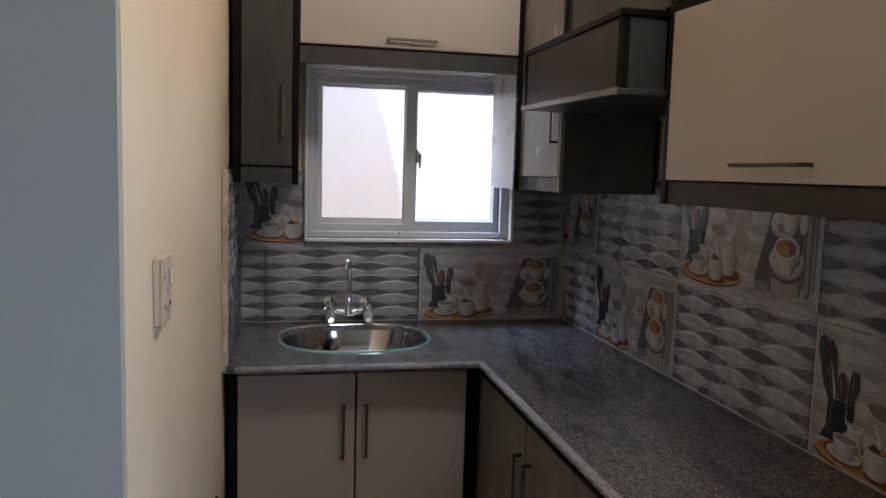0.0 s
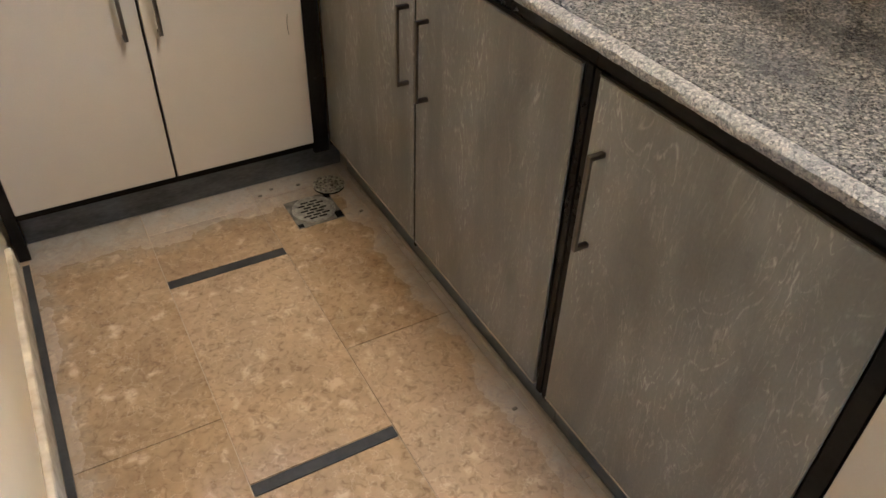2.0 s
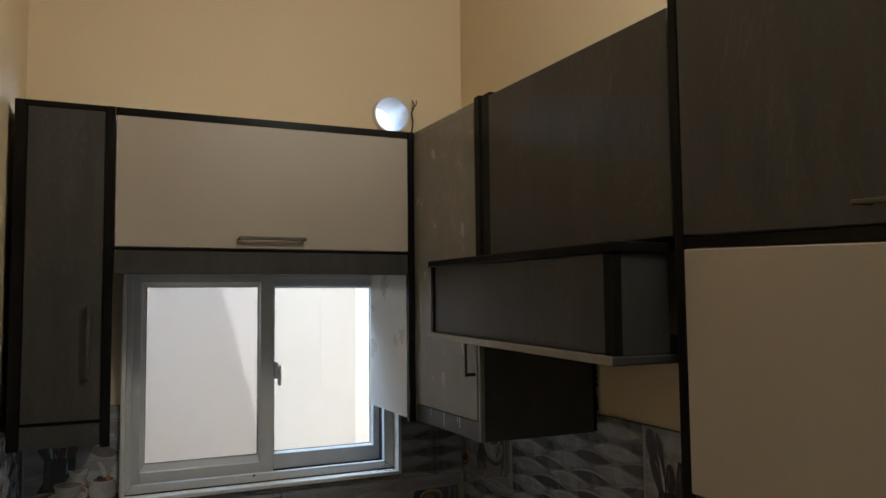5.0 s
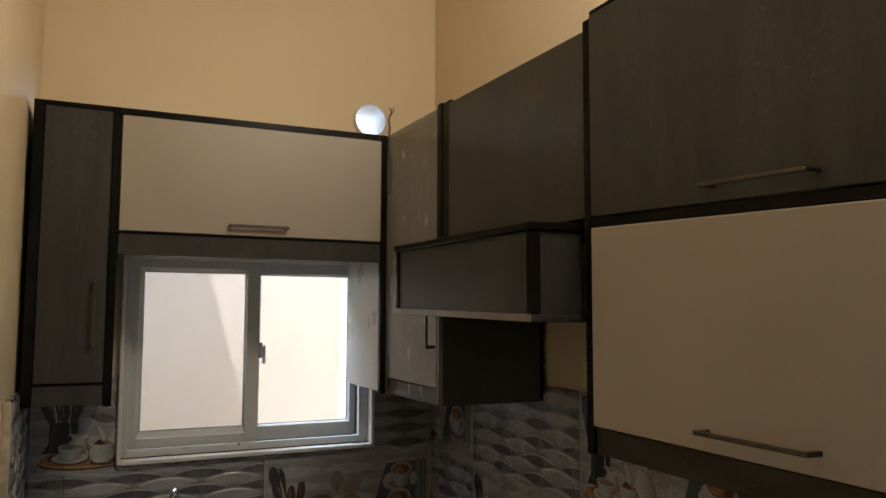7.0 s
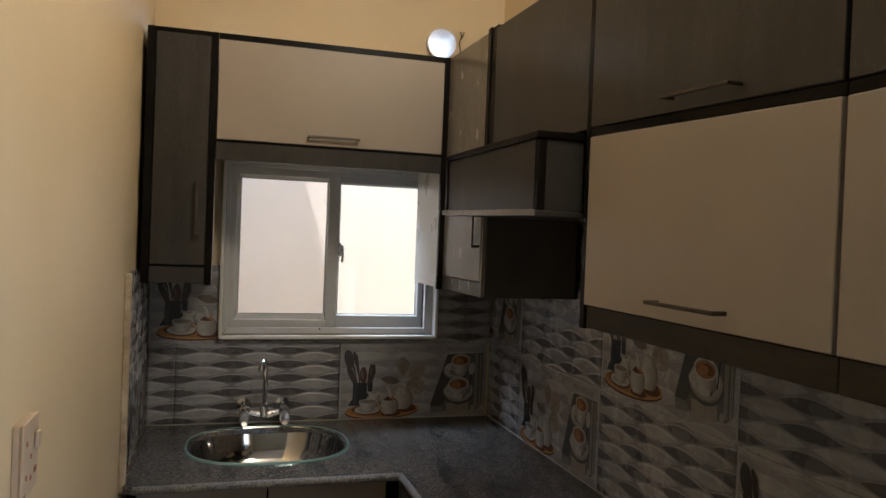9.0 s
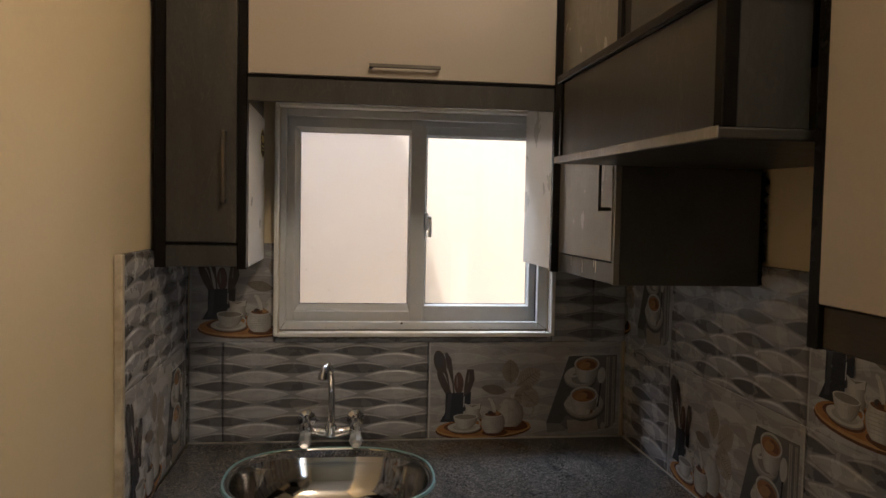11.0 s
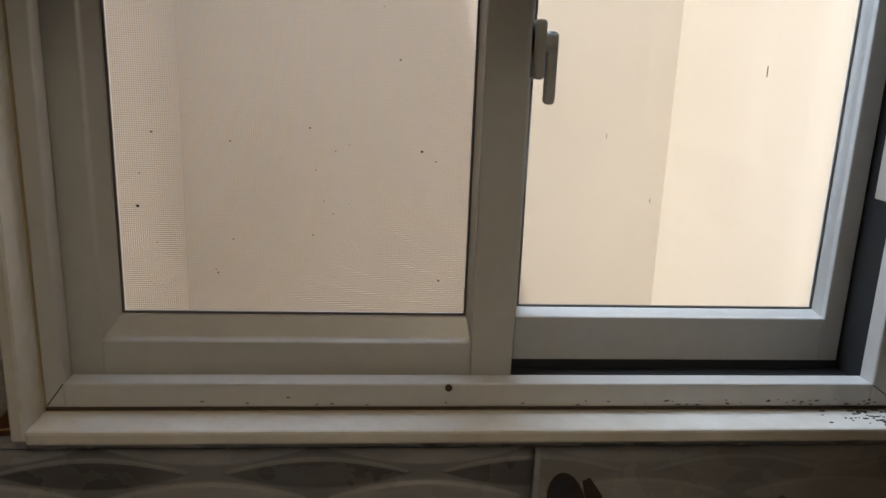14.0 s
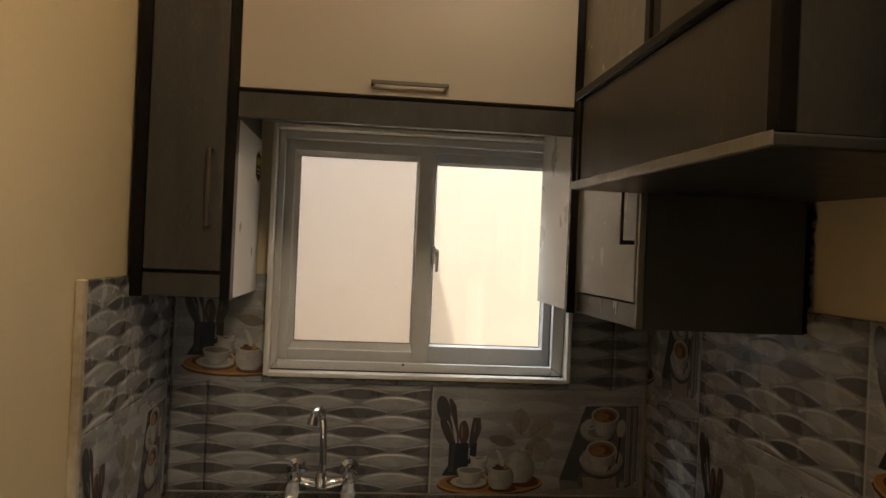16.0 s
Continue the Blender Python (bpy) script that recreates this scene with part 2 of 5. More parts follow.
def marble_material(name):
    """Polished fossil limestone: warm brown with paler blotches and hair lines."""
    m = mat(name, (0.225, 0.146, 0.079), (0.36, 0.243, 0.136), scale=7, rough=0.16, fine=60, rough_var=0.06, per_object=0.17)
    nt = m.node_tree
    link = nt.links.new
    b = nt.nodes["Principled BSDF"]
    ground = b.inputs["Base Color"].links[0].from_socket
    coord, info = nt.nodes.new("ShaderNodeTexCoord"), nt.nodes.new("ShaderNodeObjectInfo")
    shift = nt.nodes.new("ShaderNodeVectorMath")
    shift.operation = "MULTIPLY_ADD"
    link(info.outputs["Random"], shift.inputs[0])
    shift.inputs[1].default_value = (7, 11, 0)
    link(coord.outputs["Object"], shift.inputs[2])
    warp = nt.nodes.new("ShaderNodeTexNoise")
    warp.inputs["Scale"].default_value, warp.inputs["Detail"].default_value = 22.0, 5.0
    link(shift.outputs[0], warp.inputs["Vector"])
    bend = nt.nodes.new("ShaderNodeVectorMath")
    bend.operation = "MULTIPLY_ADD"
    link(warp.outputs["Color"], bend.inputs[0])
    bend.inputs[1].default_value = (0.09, 0.09, 0.09)
    link(shift.outputs[0], bend.inputs[2])
    shells = nt.nodes.new("ShaderNodeTexVoronoi")
    shells.inputs["Scale"].default_value = 21.0
    link(bend.outputs[0], shells.inputs["Vector"])
    rim = nt.nodes.new("ShaderNodeMapRange")
    rim.inputs[1].default_value, rim.inputs[2].default_value, rim.inputs[4].default_value = 0.42, 0.12, 1.0
    link(shells.outputs["Distance"], rim.inputs[0])
    some = nt.nodes.new("ShaderNodeSeparateColor")
    link(shells.outputs["Color"], some.inputs[0])
    f = maths(nt, "MULTIPLY", maths(nt, "MULTIPLY", rim.outputs[0], maths(nt, "GREATER_THAN", some.outputs[0], 0.6)), 0.78)
    grain = nt.nodes.new("ShaderNodeTexNoise")
    grain.inputs["Scale"].default_value, grain.inputs["Detail"].default_value, grain.inputs["Distortion"].default_value = 60.0, 8.0, 1.2
    link(shift.outputs[0], grain.inputs["Vector"])
    spots = nt.nodes.new("ShaderNodeMapRange")
    spots.inputs[1].default_value, spots.inputs[2].default_value, spots.inputs[3].default_value, spots.inputs[4].default_value = 0.3, 0.5, 0.55, 0.0
    link(grain.outputs["Fac"], spots.inputs[0])
    lines = nt.nodes.new("ShaderNodeMapRange")
    lines.inputs[1].default_value, lines.inputs[2].default_value, lines.inputs[3].default_value, lines.inputs[4].default_value = 0.0, 0.012, 0.5, 0.0
    link(maths(nt, "ABSOLUTE", maths(nt, "SUBTRACT", warp.outputs["Fac"], 0.52)), lines.inputs[0])
    greyer = nt.nodes.new("ShaderNodeMapRange")
    greyer.inputs[1].default_value, greyer.inputs[2].default_value, greyer.inputs[4].default_value = 0.35, 0.9, 0.6
    link(info.outputs["Random"], greyer.inputs[0])
    ground = mixed(nt, greyer.outputs[0], ground, (0.33, 0.25, 0.187))
    toned = mixed(nt, f, ground, (0.44, 0.325, 0.21))
    toned = mixed(nt, spots.outputs[0], toned, (0.11, 0.066, 0.036))
    toned = mixed(nt, maths(nt, "MULTIPLY", lines.outputs[0], 0.5), toned, (0.55, 0.43, 0.3))
    # dried cement dust along the cabinets and the skirting
    geo, sep, cloud = nt.nodes.new("ShaderNodeNewGeometry"), nt.nodes.new("ShaderNodeSeparateXYZ"), nt.nodes.new("ShaderNodeTexNoise")
    link(geo.outputs["Position"], sep.inputs[0])
    cloud.inputs["Scale"].default_value, cloud.inputs["Detail"].default_value = 9.0, 6.0
    link(geo.outputs["Position"], cloud.inputs["Vector"])
    wob = maths(nt, "MULTIPLY_ADD", cloud.outputs["Fac"], 0.16, -0.08)
    films = []
    for axis, a, c in ((0, 0.885, 0.945), (0, 0.20, 0.15), (1, 2.45, 2.6)):
        film_node = nt.nodes.new("ShaderNodeMapRange")
        film_node.inputs[1].default_value, film_node.inputs[2].default_value, film_node.inputs[4].default_value = a, c, 0.72
        link(maths(nt, "ADD", sep.outputs[axis], wob), film_node.inputs[0])
        films.append(film_node.outputs[0])
    dusty = maths(nt, "MAXIMUM", films[0], maths(nt, "MAXIMUM", maths(nt, "MULTIPLY", films[1], 0.5), films[2]))
    dusty = maths(nt, "MULTIPLY", dusty, maths(nt, "LESS_THAN", maths(nt, "ABSOLUTE", maths(nt, "SUBTRACT", sep.outputs[0], 0.56)), 0.46))
    fine_dust = nt.nodes.new("ShaderNodeTexNoise")
    fine_dust.inputs["Scale"].default_value, fine_dust.inputs["Detail"].default_value, fine_dust.inputs["Distortion"].default_value = 24.0, 8.0, 1.0
    link(geo.outputs["Position"], fine_dust.inputs["Vector"])
    toned = mixed(nt, maths(nt, "MULTIPLY", dusty, maths(nt, "MULTIPLY_ADD", fine_dust.outputs["Fac"], 1.3, 0.25)), toned, mixed(nt, fine_dust.outputs["Fac"], (0.12, 0.113, 0.1), (0.34, 0.313, 0.27)))
    link(toned, b.inputs["Base Color"])
    link(maths(nt, "MULTIPLY_ADD", dusty, 0.5, 0.13), b.inputs["Roughness"])
    return m


def glass_material(name):
    m = bpy.data.materials.new(name)
    m.use_nodes = True
    nt = m.node_tree
    nt.nodes.clear()
    out, glossy, clear, mix, fres = (nt.nodes.new(k) for k in ("ShaderNodeOutputMaterial", "ShaderNodeBsdfGlossy", "ShaderNodeBsdfTransparent", "ShaderNodeMixShader", "ShaderNodeFresnel"))
    glossy.inputs["Roughness"].default_value = 0.02
    clear.inputs[0].default_value = (0.95, 0.96, 0.95, 1)
    fres.inputs[0].default_value = 1.45
    nt.links.new(fres.outputs[0], mix.inputs[0])
    nt.links.new(clear.outputs[0], mix.inputs[1])
    nt.links.new(glossy.outputs[0], mix.inputs[2])
    nt.links.new(mix.outputs[0], out.inputs[0])
    return m


M_WALL = mat("cream_wall_paint", (0.77, 0.625, 0.40), (0.72, 0.58, 0.37), scale=2.2, rough=0.55, fine=90, bump=0.12)
M_GREY_WALL = mat("pale_grey_wall_paint", (0.4, 0.388, 0.322), (0.37, 0.358, 0.297), scale=2, rough=0.6, fine=90, bump=0.12)
M_CEIL = mat("white_ceiling_paint", (0.8, 0.79, 0.76), scale=2, rough=0.7, bump=0.1)
M_OUT = mat("cream_outside_render", (0.65, 0.585, 0.5), (0.61, 0.548, 0.463), scale=2.5, rough=0.8, fine=120, bump=0.25)
M_BEIGE = mat("beige_laminate", (0.385, 0.328, 0.264), (0.352, 0.298, 0.238), scale=3, rough=0.42, fine=260, rough_var=0.06)
M_DARK = smeared_material("dark_grey_laminate", (0.074, 0.069, 0.06), (0.36, 0.34, 0.305), amount=0.85, stretch=(2, 2, 1.2), run=(8.0, 8.0, 2.0))
M_DARK_CLEAN = smeared_material("dark_grey_laminate_clean", (0.035, 0.0325, 0.0275), (0.17, 0.152, 0.126), rough=0.36, amount=0.3, spec=0.3)
M_END = smeared_material("dark_end_board", (0.052, 0.049, 0.043), (0.14, 0.125, 0.11), amount=0.25, spec=0.3, stretch=(1, 1, 1))
M_GREY = smeared_material("grey_laminate", (0.19, 0.177, 0.155), (0.4, 0.37, 0.33), rough=0.24, amount=0.42, stretch=(2, 2, 1.2), spread=1.25)
M_BLACK = mat("black_gloss_edging", (0.006, 0.005, 0.0045), (0.013, 0.011, 0.009), scale=9, rough=0.25, fine=120, rough_var=0.05, spec=0.08)
M_BROWN = mat("black_brown_wood_stain", (0.026, 0.021, 0.015), (0.062, 0.049, 0.034), scale=6, rough=0.4, fine=80, stretch=(1, 1, 5), spec=0.25)
M_PALE = smeared_material("pale_bare_laminate", (0.57, 0.54, 0.485), (0.34, 0.315, 0.28), rough=0.3, amount=0.13, stretch=(1, 1, 1), run=(4.0, 4.0, 2.6), spread=1.08)
M_PVC = mat("white_window_plastic", (0.64, 0.63, 0.6), (0.57, 0.56, 0.53), scale=7, rough=0.33, fine=70, rough_var=0.08)
M_RUBBER = mat("black_rubber_seal", (0.02, 0.02, 0.02), scale=20, rough=0.7)
M_GASKET = mat("grey_gasket", (0.13, 0.12, 0.11), scale=20, rough=0.6)
M_PLASTER = mat("white_plaster_edge", (0.84, 0.82, 0.77), (0.7, 0.65, 0.56), scale=12, rough=0.6, fine=70, bump=0.3)
M_GLASS = glass_material("clear_glass")
M_MESH = mat("beige_screen_wire", (0.6, 0.45, 0.28), (0.52, 0.39, 0.24), scale=10, rough=0.6)
M_SPECK = mat("dark_dirt", (0.08, 0.06, 0.04), scale=30, rough=0.9)
M_GRANITE = granite_material("speckled_grey_granite", 0.0)
M_EDGE = granite_material("pale_rough_granite_edge", 0.07, 0.5)
M_STEEL = mat("brushed_steel", (0.76, 0.74, 0.71), (0.62, 0.6, 0.57), scale=5, rough=0.085, metal=1.0, fine=140, rough_var=0.04, stretch=(1, 1, 4))
M_RIM = mat("teal_edged_steel_rim", (0.26, 0.5, 0.47), (0.42, 0.6, 0.6), scale=30, rough=0.12, metal=0.3, fine=90)
M_CHROME = mat("chrome", (0.78, 0.78, 0.78), (0.7, 0.7, 0.71), scale=8, rough=0.07, metal=1.0, rough_var=0.03)
M_HANDLE = mat("dark_nickel", (0.15, 0.13, 0.108), (0.1, 0.088, 0.072), scale=20, rough=0.38, metal=1.0, fine=90)
M_CRYSTAL = mat("clear_acrylic_knob", (0.85, 0.87, 0.9), (0.6, 0.62, 0.65), scale=60, rough=0.1, metal=0.6, rough_var=0.03)
M_MARBLE = marble_material("fossil_limestone")
M_STRIP = mat("dark_grey_marble_inlay", (0.02, 0.019, 0.018), (0.045, 0.042, 0.039), scale=14, rough=0.55, fine=80, spec=0.2)
M_GROUT = mat("brown_grout", (0.34, 0.25, 0.16), (0.25, 0.18, 0.115), scale=10, rough=0.85, bump=0.2)
M_KICK = mat("dusty_black_plinth", (0.022, 0.022, 0.023), (0.11, 0.108, 0.104), scale=9, rough=0.35, fine=60, stretch=(1, 1, 3))
M_SKIRT = mat("cream_stone_skirting", (0.7, 0.62, 0.48), (0.3, 0.22, 0.13), scale=14, rough=0.4, fine=40)
M_TILE_SIDE = mat("grey_tile_body", (0.42, 0.4, 0.37), scale=10, rough=0.6)
M_SWITCH = mat("ivory_switch_plastic", (0.62, 0.49, 0.35), (0.56, 0.44, 0.31), scale=20, rough=0.3)
M_RED = mat("rust_red_plastic", (0.35, 0.09, 0.05), scale=30, rough=0.4)
M_IRON = mat("worn_cast_metal", (0.42, 0.38, 0.3), (0.06, 0.052, 0.042), scale=70, rough=0.3, metal=0.4, fine=170, bump=0.4)
M_GRATE = mat("scuffed_bright_metal", (0.36, 0.325, 0.27), (0.12, 0.107, 0.088), scale=60, rough=0.35, metal=0.4, fine=220, bump=0.3)
M_TAN = mat("mottled_tan_stone", (0.3, 0.25, 0.19), (0.17, 0.145, 0.115), scale=9, rough=0.6, fine=45, bump=0.2)
M_PIPE = mat("grey_white_pipe", (0.74, 0.73, 0.71), (0.66, 0.65, 0.63), scale=20, rough=0.4)
M_HOLE = mat("drain_dark", (0.004, 0.004, 0.004), scale=20, rough=0.9, spec=0.05)
M_CEMENT = mat("dirty_cement", (0.17, 0.145, 0.11), (0.04, 0.035, 0.028), scale=40, rough=0.8, bump=0.4)
M_FILLER = mat("smeared_brown_filler", (0.24, 0.21, 0.165), (0.1, 0.085, 0.065), scale=40, rough=0.7, bump=0.3)
M_GOLD = mat("yellow_print", (0.6, 0.46, 0.1), scale=30, rough=0.5)
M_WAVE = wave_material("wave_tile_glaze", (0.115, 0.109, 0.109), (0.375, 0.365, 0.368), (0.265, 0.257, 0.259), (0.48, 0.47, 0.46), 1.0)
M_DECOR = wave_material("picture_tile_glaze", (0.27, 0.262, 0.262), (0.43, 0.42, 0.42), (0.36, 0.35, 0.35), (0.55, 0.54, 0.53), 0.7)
INKS = {"charcoal": (0.03, 0.031, 0.036), "charcoal_light": (0.06, 0.06, 0.066), "spoon": (0.075, 0.055, 0.046), "spoon_red": (0.11, 0.06, 0.046), "spoon_light": (0.2, 0.165, 0.14), "steel": (0.5, 0.49, 0.48),
        "tray": (0.42, 0.2, 0.075), "tray_dark": (0.13, 0.055, 0.026), "tray_light": (0.56, 0.32, 0.14), "china": (0.5, 0.478, 0.445), "china_soft": (0.44, 0.418, 0.385), "china_mid": (0.385, 0.36, 0.328), "china_dim": (0.32, 0.297, 0.267), "china_shade": (0.26, 0.238, 0.21), "china_edge": (0.2, 0.182, 0.16), "china_light": (0.56, 0.54, 0.505),
        "coffee": (0.33, 0.165, 0.07), "coffee_dark": (0.17, 0.08, 0.04), "foam": (0.4, 0.22, 0.1), "cloth": (0.155, 0.15, 0.144), "cloth_dark": (0.095, 0.092, 0.091), "cloth_light": (0.22, 0.212, 0.2),
        "leaf": (0.33, 0.285, 0.235), "leaf_pale": (0.4, 0.355, 0.3), "leaf_dark": (0.2, 0.17, 0.14), "napkin": (0.36, 0.325, 0.28), "border": (0.5, 0.485, 0.48)}
P = {}
for key, col in INKS.items():
    P[key] = mat("print_" + key, col, tuple(0.74 * v for v in col), scale=55, rough=0.22, fine=240, rough_var=0.05)


# ---- building helpers ----
def thing(name, at, label, category, group="", kind=""):
    e = new(name)
    e.location, e.empty_display_size = at, 0.05
    return tagged(e, label, category, group, kind)


def origin(ob):
    o = Vector((0, 0, 0))
    while ob:
        o += Vector(ob.location)
        ob = ob.parent
    return o


def finish(bm, name, materials, shift=Vector((0, 0, 0)), smooth=False):
    bmesh.ops.recalc_face_normals(bm, faces=bm.faces)
    if shift.length:
        bmesh.ops.translate(bm, verts=bm.verts, vec=-shift)
    me = bpy.data.meshes.new(name)
    bm.to_mesh(me)
    bm.free()
    for m in materials if isinstance(materials, (list, tuple)) else [materials]:
        me.materials.append(m)
    if smooth:
        me.polygons.foreach_set("use_smooth", [True] * len(me.polygons))
        me.set_sharp_from_angle(angle=radians(35))
    return me


def part(name, bm, material, parent, label="", smooth=False):
    """One mesh, given in the world's metres, under a thing or a part."""
    ob = new(name, finish(bm, name, material, origin(parent), smooth))
    ob.parent = parent
    return tagged(ob, label)


def solid(name, bm, material, label, category="", kind="structure", smooth=False):
    return tagged(new(name, finish(bm, name, material, smooth=smooth)), label, category, "", kind)


def box(bm, x0, x1, y0, y1, z0, z1, bev=0.0012, seg=1):
    """A box with eased edges."""
    got = bmesh.ops.create_cube(bm, size=1.0)
    for v in got["verts"]:
        v.co = ((x0 + x1) / 2 + v.co.x * (x1 - x0), (y0 + y1) / 2 + v.co.y * (y1 - y0), (z0 + z1) / 2 + v.co.z * (z1 - z0))
    if bev:
        edges = {e for v in got["verts"] for e in v.link_edges}
        bmesh.ops.bevel(bm, geom=list(edges), offset=min(bev, 0.45 * min(x1 - x0, y1 - y0, z1 - z0)), segments=seg, affect="EDGES", profile=0.5)
    return bm


def boxes(*specs, bev=0.0012, seg=1):
    bm = bmesh.new()
    for s in specs:
        box(bm, *s, bev=bev, seg=seg)
    return bm


def pieces(name, specs, material, parent, label="", bev=0.001):
    """Boxes that are parts of their own."""
    for s in specs:
        part(name, boxes(s, bev=bev), material, parent, label)


def tube(bm, path, radius, sides=12, caps=True):
    """A round bar along a path; the radius may vary from point to point."""
    rings = []
    pts = [Vector(p) for p in path]
    rad = radius if isinstance(radius, (list, tuple)) else [radius] * len(pts)
    side = None
    for k, p in enumerate(pts):
        way = (pts[min(k + 1, len(pts) - 1)] - pts[max(k - 1, 0)]).normalized()
        if side is None:
            side = way.cross(Vector((0, 0, 1)) if abs(way.z) < 0.9 else Vector((1, 0, 0))).normalized()
        side = (side - way * side.dot(way)).normalized()
        up = way.cross(side)
        rings.append([bm.verts.new(p + rad[k] * (math.cos(a) * side + math.sin(a) * up)) for a in (2 * math.pi * j / sides for j in range(sides))])
    for a, b in zip(rings, rings[1:]):
        for j in range(sides):
            bm.faces.new((a[j], a[(j + 1) % sides], b[(j + 1) % sides], b[j]))
    if caps:
        bm.faces.new(rings[0])
        bm.faces.new(rings[-1])
    return bm


def smooth_path(points, steps=8):
    pts = [Vector(p) for p in points]
    pts = [2 * pts[0] - pts[1]] + pts + [2 * pts[-1] - pts[-2]]
    out = []
    for a, b, c, d in zip(pts, pts[1:], pts[2:], pts[3:]):
        for k in range(steps):
            t = k / steps
            out.append(0.5 * (2 * b + (c - a) * t + (2 * a - 5 * b + 4 * c - d) * t * t + (3 * b - a - 3 * c + d) * t ** 3))
    return out + [pts[-2]]


def plate_with_holes(outer, holes, depth):
    """A flat plate in local x and y, with holes, as thick as depth."""
    bm = bmesh.new()
    edges = []
    for loop in (outer, *holes):
        vs = [bm.verts.new((x, y, 0)) for x, y in loop]
        edges += [bm.edges.new((a, b)) for a, b in zip(vs, vs[1:] + vs[:1])]
    bmesh.ops.triangle_fill(bm, use_beauty=True, use_dissolve=False, edges=edges)
    got = bmesh.ops.extrude_face_region(bm, geom=list(bm.faces))
    bmesh.ops.translate(bm, verts=[g for g in got["geom"] if isinstance(g, bmesh.types.BMVert)], vec=(0, 0, depth))
    return bm


def oval(cx, cy, rx, ry, n=48, power=2.0):
    out = []
    for k in range(n):
        a = 2 * math.pi * k / n
        c, s = math.cos(a), math.sin(a)
        out.append((cx + rx * math.copysign(abs(c) ** (2 / power), c), cy + ry * math.copysign(abs(s) ** (2 / power), s)))
    return out


def bar_handle(parent, a, b, out, name="handle", wide=0.0045):
    """A square bar on two legs; a and b are its ends on the door's face, out the way it stands off."""
    a, b, out = Vector(a), Vector(b), Vector(out)
    way = (b - a).normalized()
    third = way.cross(out).normalized()
    bm = bmesh.new()

    def beam(p, q, w):
        lo = [min(p[k], q[k]) - abs(w[k]) for k in range(3)]
        hi = [max(p[k], q[k]) + abs(w[k]) for k in range(3)]
        box(bm, lo[0], hi[0], lo[1], hi[1], lo[2], hi[2], bev=0.0015, seg=2)

    flat = out.normalized()
    beam(a + out, b + out, wide * third + 0.003 * flat)
    for p, s in ((a, 1), (b, -1)):
        beam(p + s * 0.004 * way, p + out + s * 0.004 * way, wide * third + 0.004 * way)
    return part(name, bm, M_HANDLE, parent, "dark nickel bar handle")


def skew(top, shift):
    """Pulls a finished thing slightly out of true; shift gives the offset at a place."""
    for ob in top.children_recursive:
        if ob.data:
            o = origin(ob)
            for v in ob.data.vertices:
                v.co = v.co + Vector(shift(*(v.co + o)))


# ---- large structure ----
TILE_T = 0.012
XL, XR, YB = 0.124, 1.430, 3.165          # faces of the tiled walls
CEIL = 3.0
WIN = (0.378, 1.186, 1.155, 1.803)        # window opening: x, x, z, z
DUCT = (1.178, 2.31, 0.062)

# wall with the window and the duct hole
bm = plate_with_holes([(XL - 0.3, -0.1), (XR + 0.25, -0.1), (XR + 0.25, CEIL + 0.2), (XL - 0.3, CEIL + 0.2)],
                      [[(WIN[0], WIN[2]), (WIN[1], WIN[2]), (WIN[1], WIN[3]), (WIN[0], WIN[3])], oval(DUCT[0], DUCT[1], DUCT[2], DUCT[2], 32)], 0.13)
bmesh.ops.transform(bm, matrix=Matrix(((1, 0, 0, 0), (0, 0, 1, YB + TILE_T), (0, 1, 0, 0), (0, 0, 0, 1))), verts=bm.verts)
wall_back = solid("wall_north", bm, M_WALL, "cream painted kitchen wall with a sliding window", "wall")
bm = plate_with_holes([(-2.5, -0.1), (YB + TILE_T - 0.002, -0.1), (YB + TILE_T - 0.002, CEIL + 0.2), (-2.5, CEIL + 0.2)], [[(-0.75, 0.003), (0.15, 0.003), (0.15, 2.1), (-0.75, 2.1)]], 0.238)
bmesh.ops.transform(bm, matrix=Matrix(((0, 0, 1, XR + TILE_T), (1, 0, 0, 0), (0, 1, 0, 0), (0, 0, 0, 1))), verts=bm.verts)
wall_right = solid("wall_east", bm, M_WALL, "cream painted wall above grey picture tiles", "wall")
wall_left = solid("wall_west", boxes((-0.3, XL - TILE_T, 1.147, YB + TILE_T - 0.002, -0.1, CEIL + 0.2), bev=0), M_WALL, "cream painted kitchen side wall with a tiled end", "wall")
wall_passage = solid("wall_passage", boxes((-1.8, XL - TILE_T - 0.001, 1.127, 1.145, -0.1, CEIL + 0.2), bev=0), M_GREY_WALL, "pale grey painted wall beside the kitchen opening", "wall")
solid("wall_side_room", boxes((-1.95, -1.8, -2.5, 1.145, -0.1, CEIL + 0.2), bev=0), M_GREY_WALL, "pale painted wall of the adjoining room", "wall")
solid("wall_south", boxes((-1.95, XR + TILE_T, -2.5, -2.3, -0.1, CEIL + 0.2), bev=0), M_GREY_WALL, "pale painted wall behind the walk", "wall")
solid("ceiling", boxes((-1.8, XR + TILE_T, -2.3, 1.127, CEIL, CEIL + 0.2), (XL - TILE_T, XR + TILE_T, 1.127, YB + TILE_T, CEIL, CEIL + 0.2), bev=0), M_CEIL, "plain white painted ceiling", "ceiling")
floor = solid("floor", boxes((-1.8, XR + TILE_T, -2.3, YB + TILE_T, -0.12, -0.003), bev=0), M_GROUT, "brown fossil limestone tile floor with dark inlay strips", "floor")

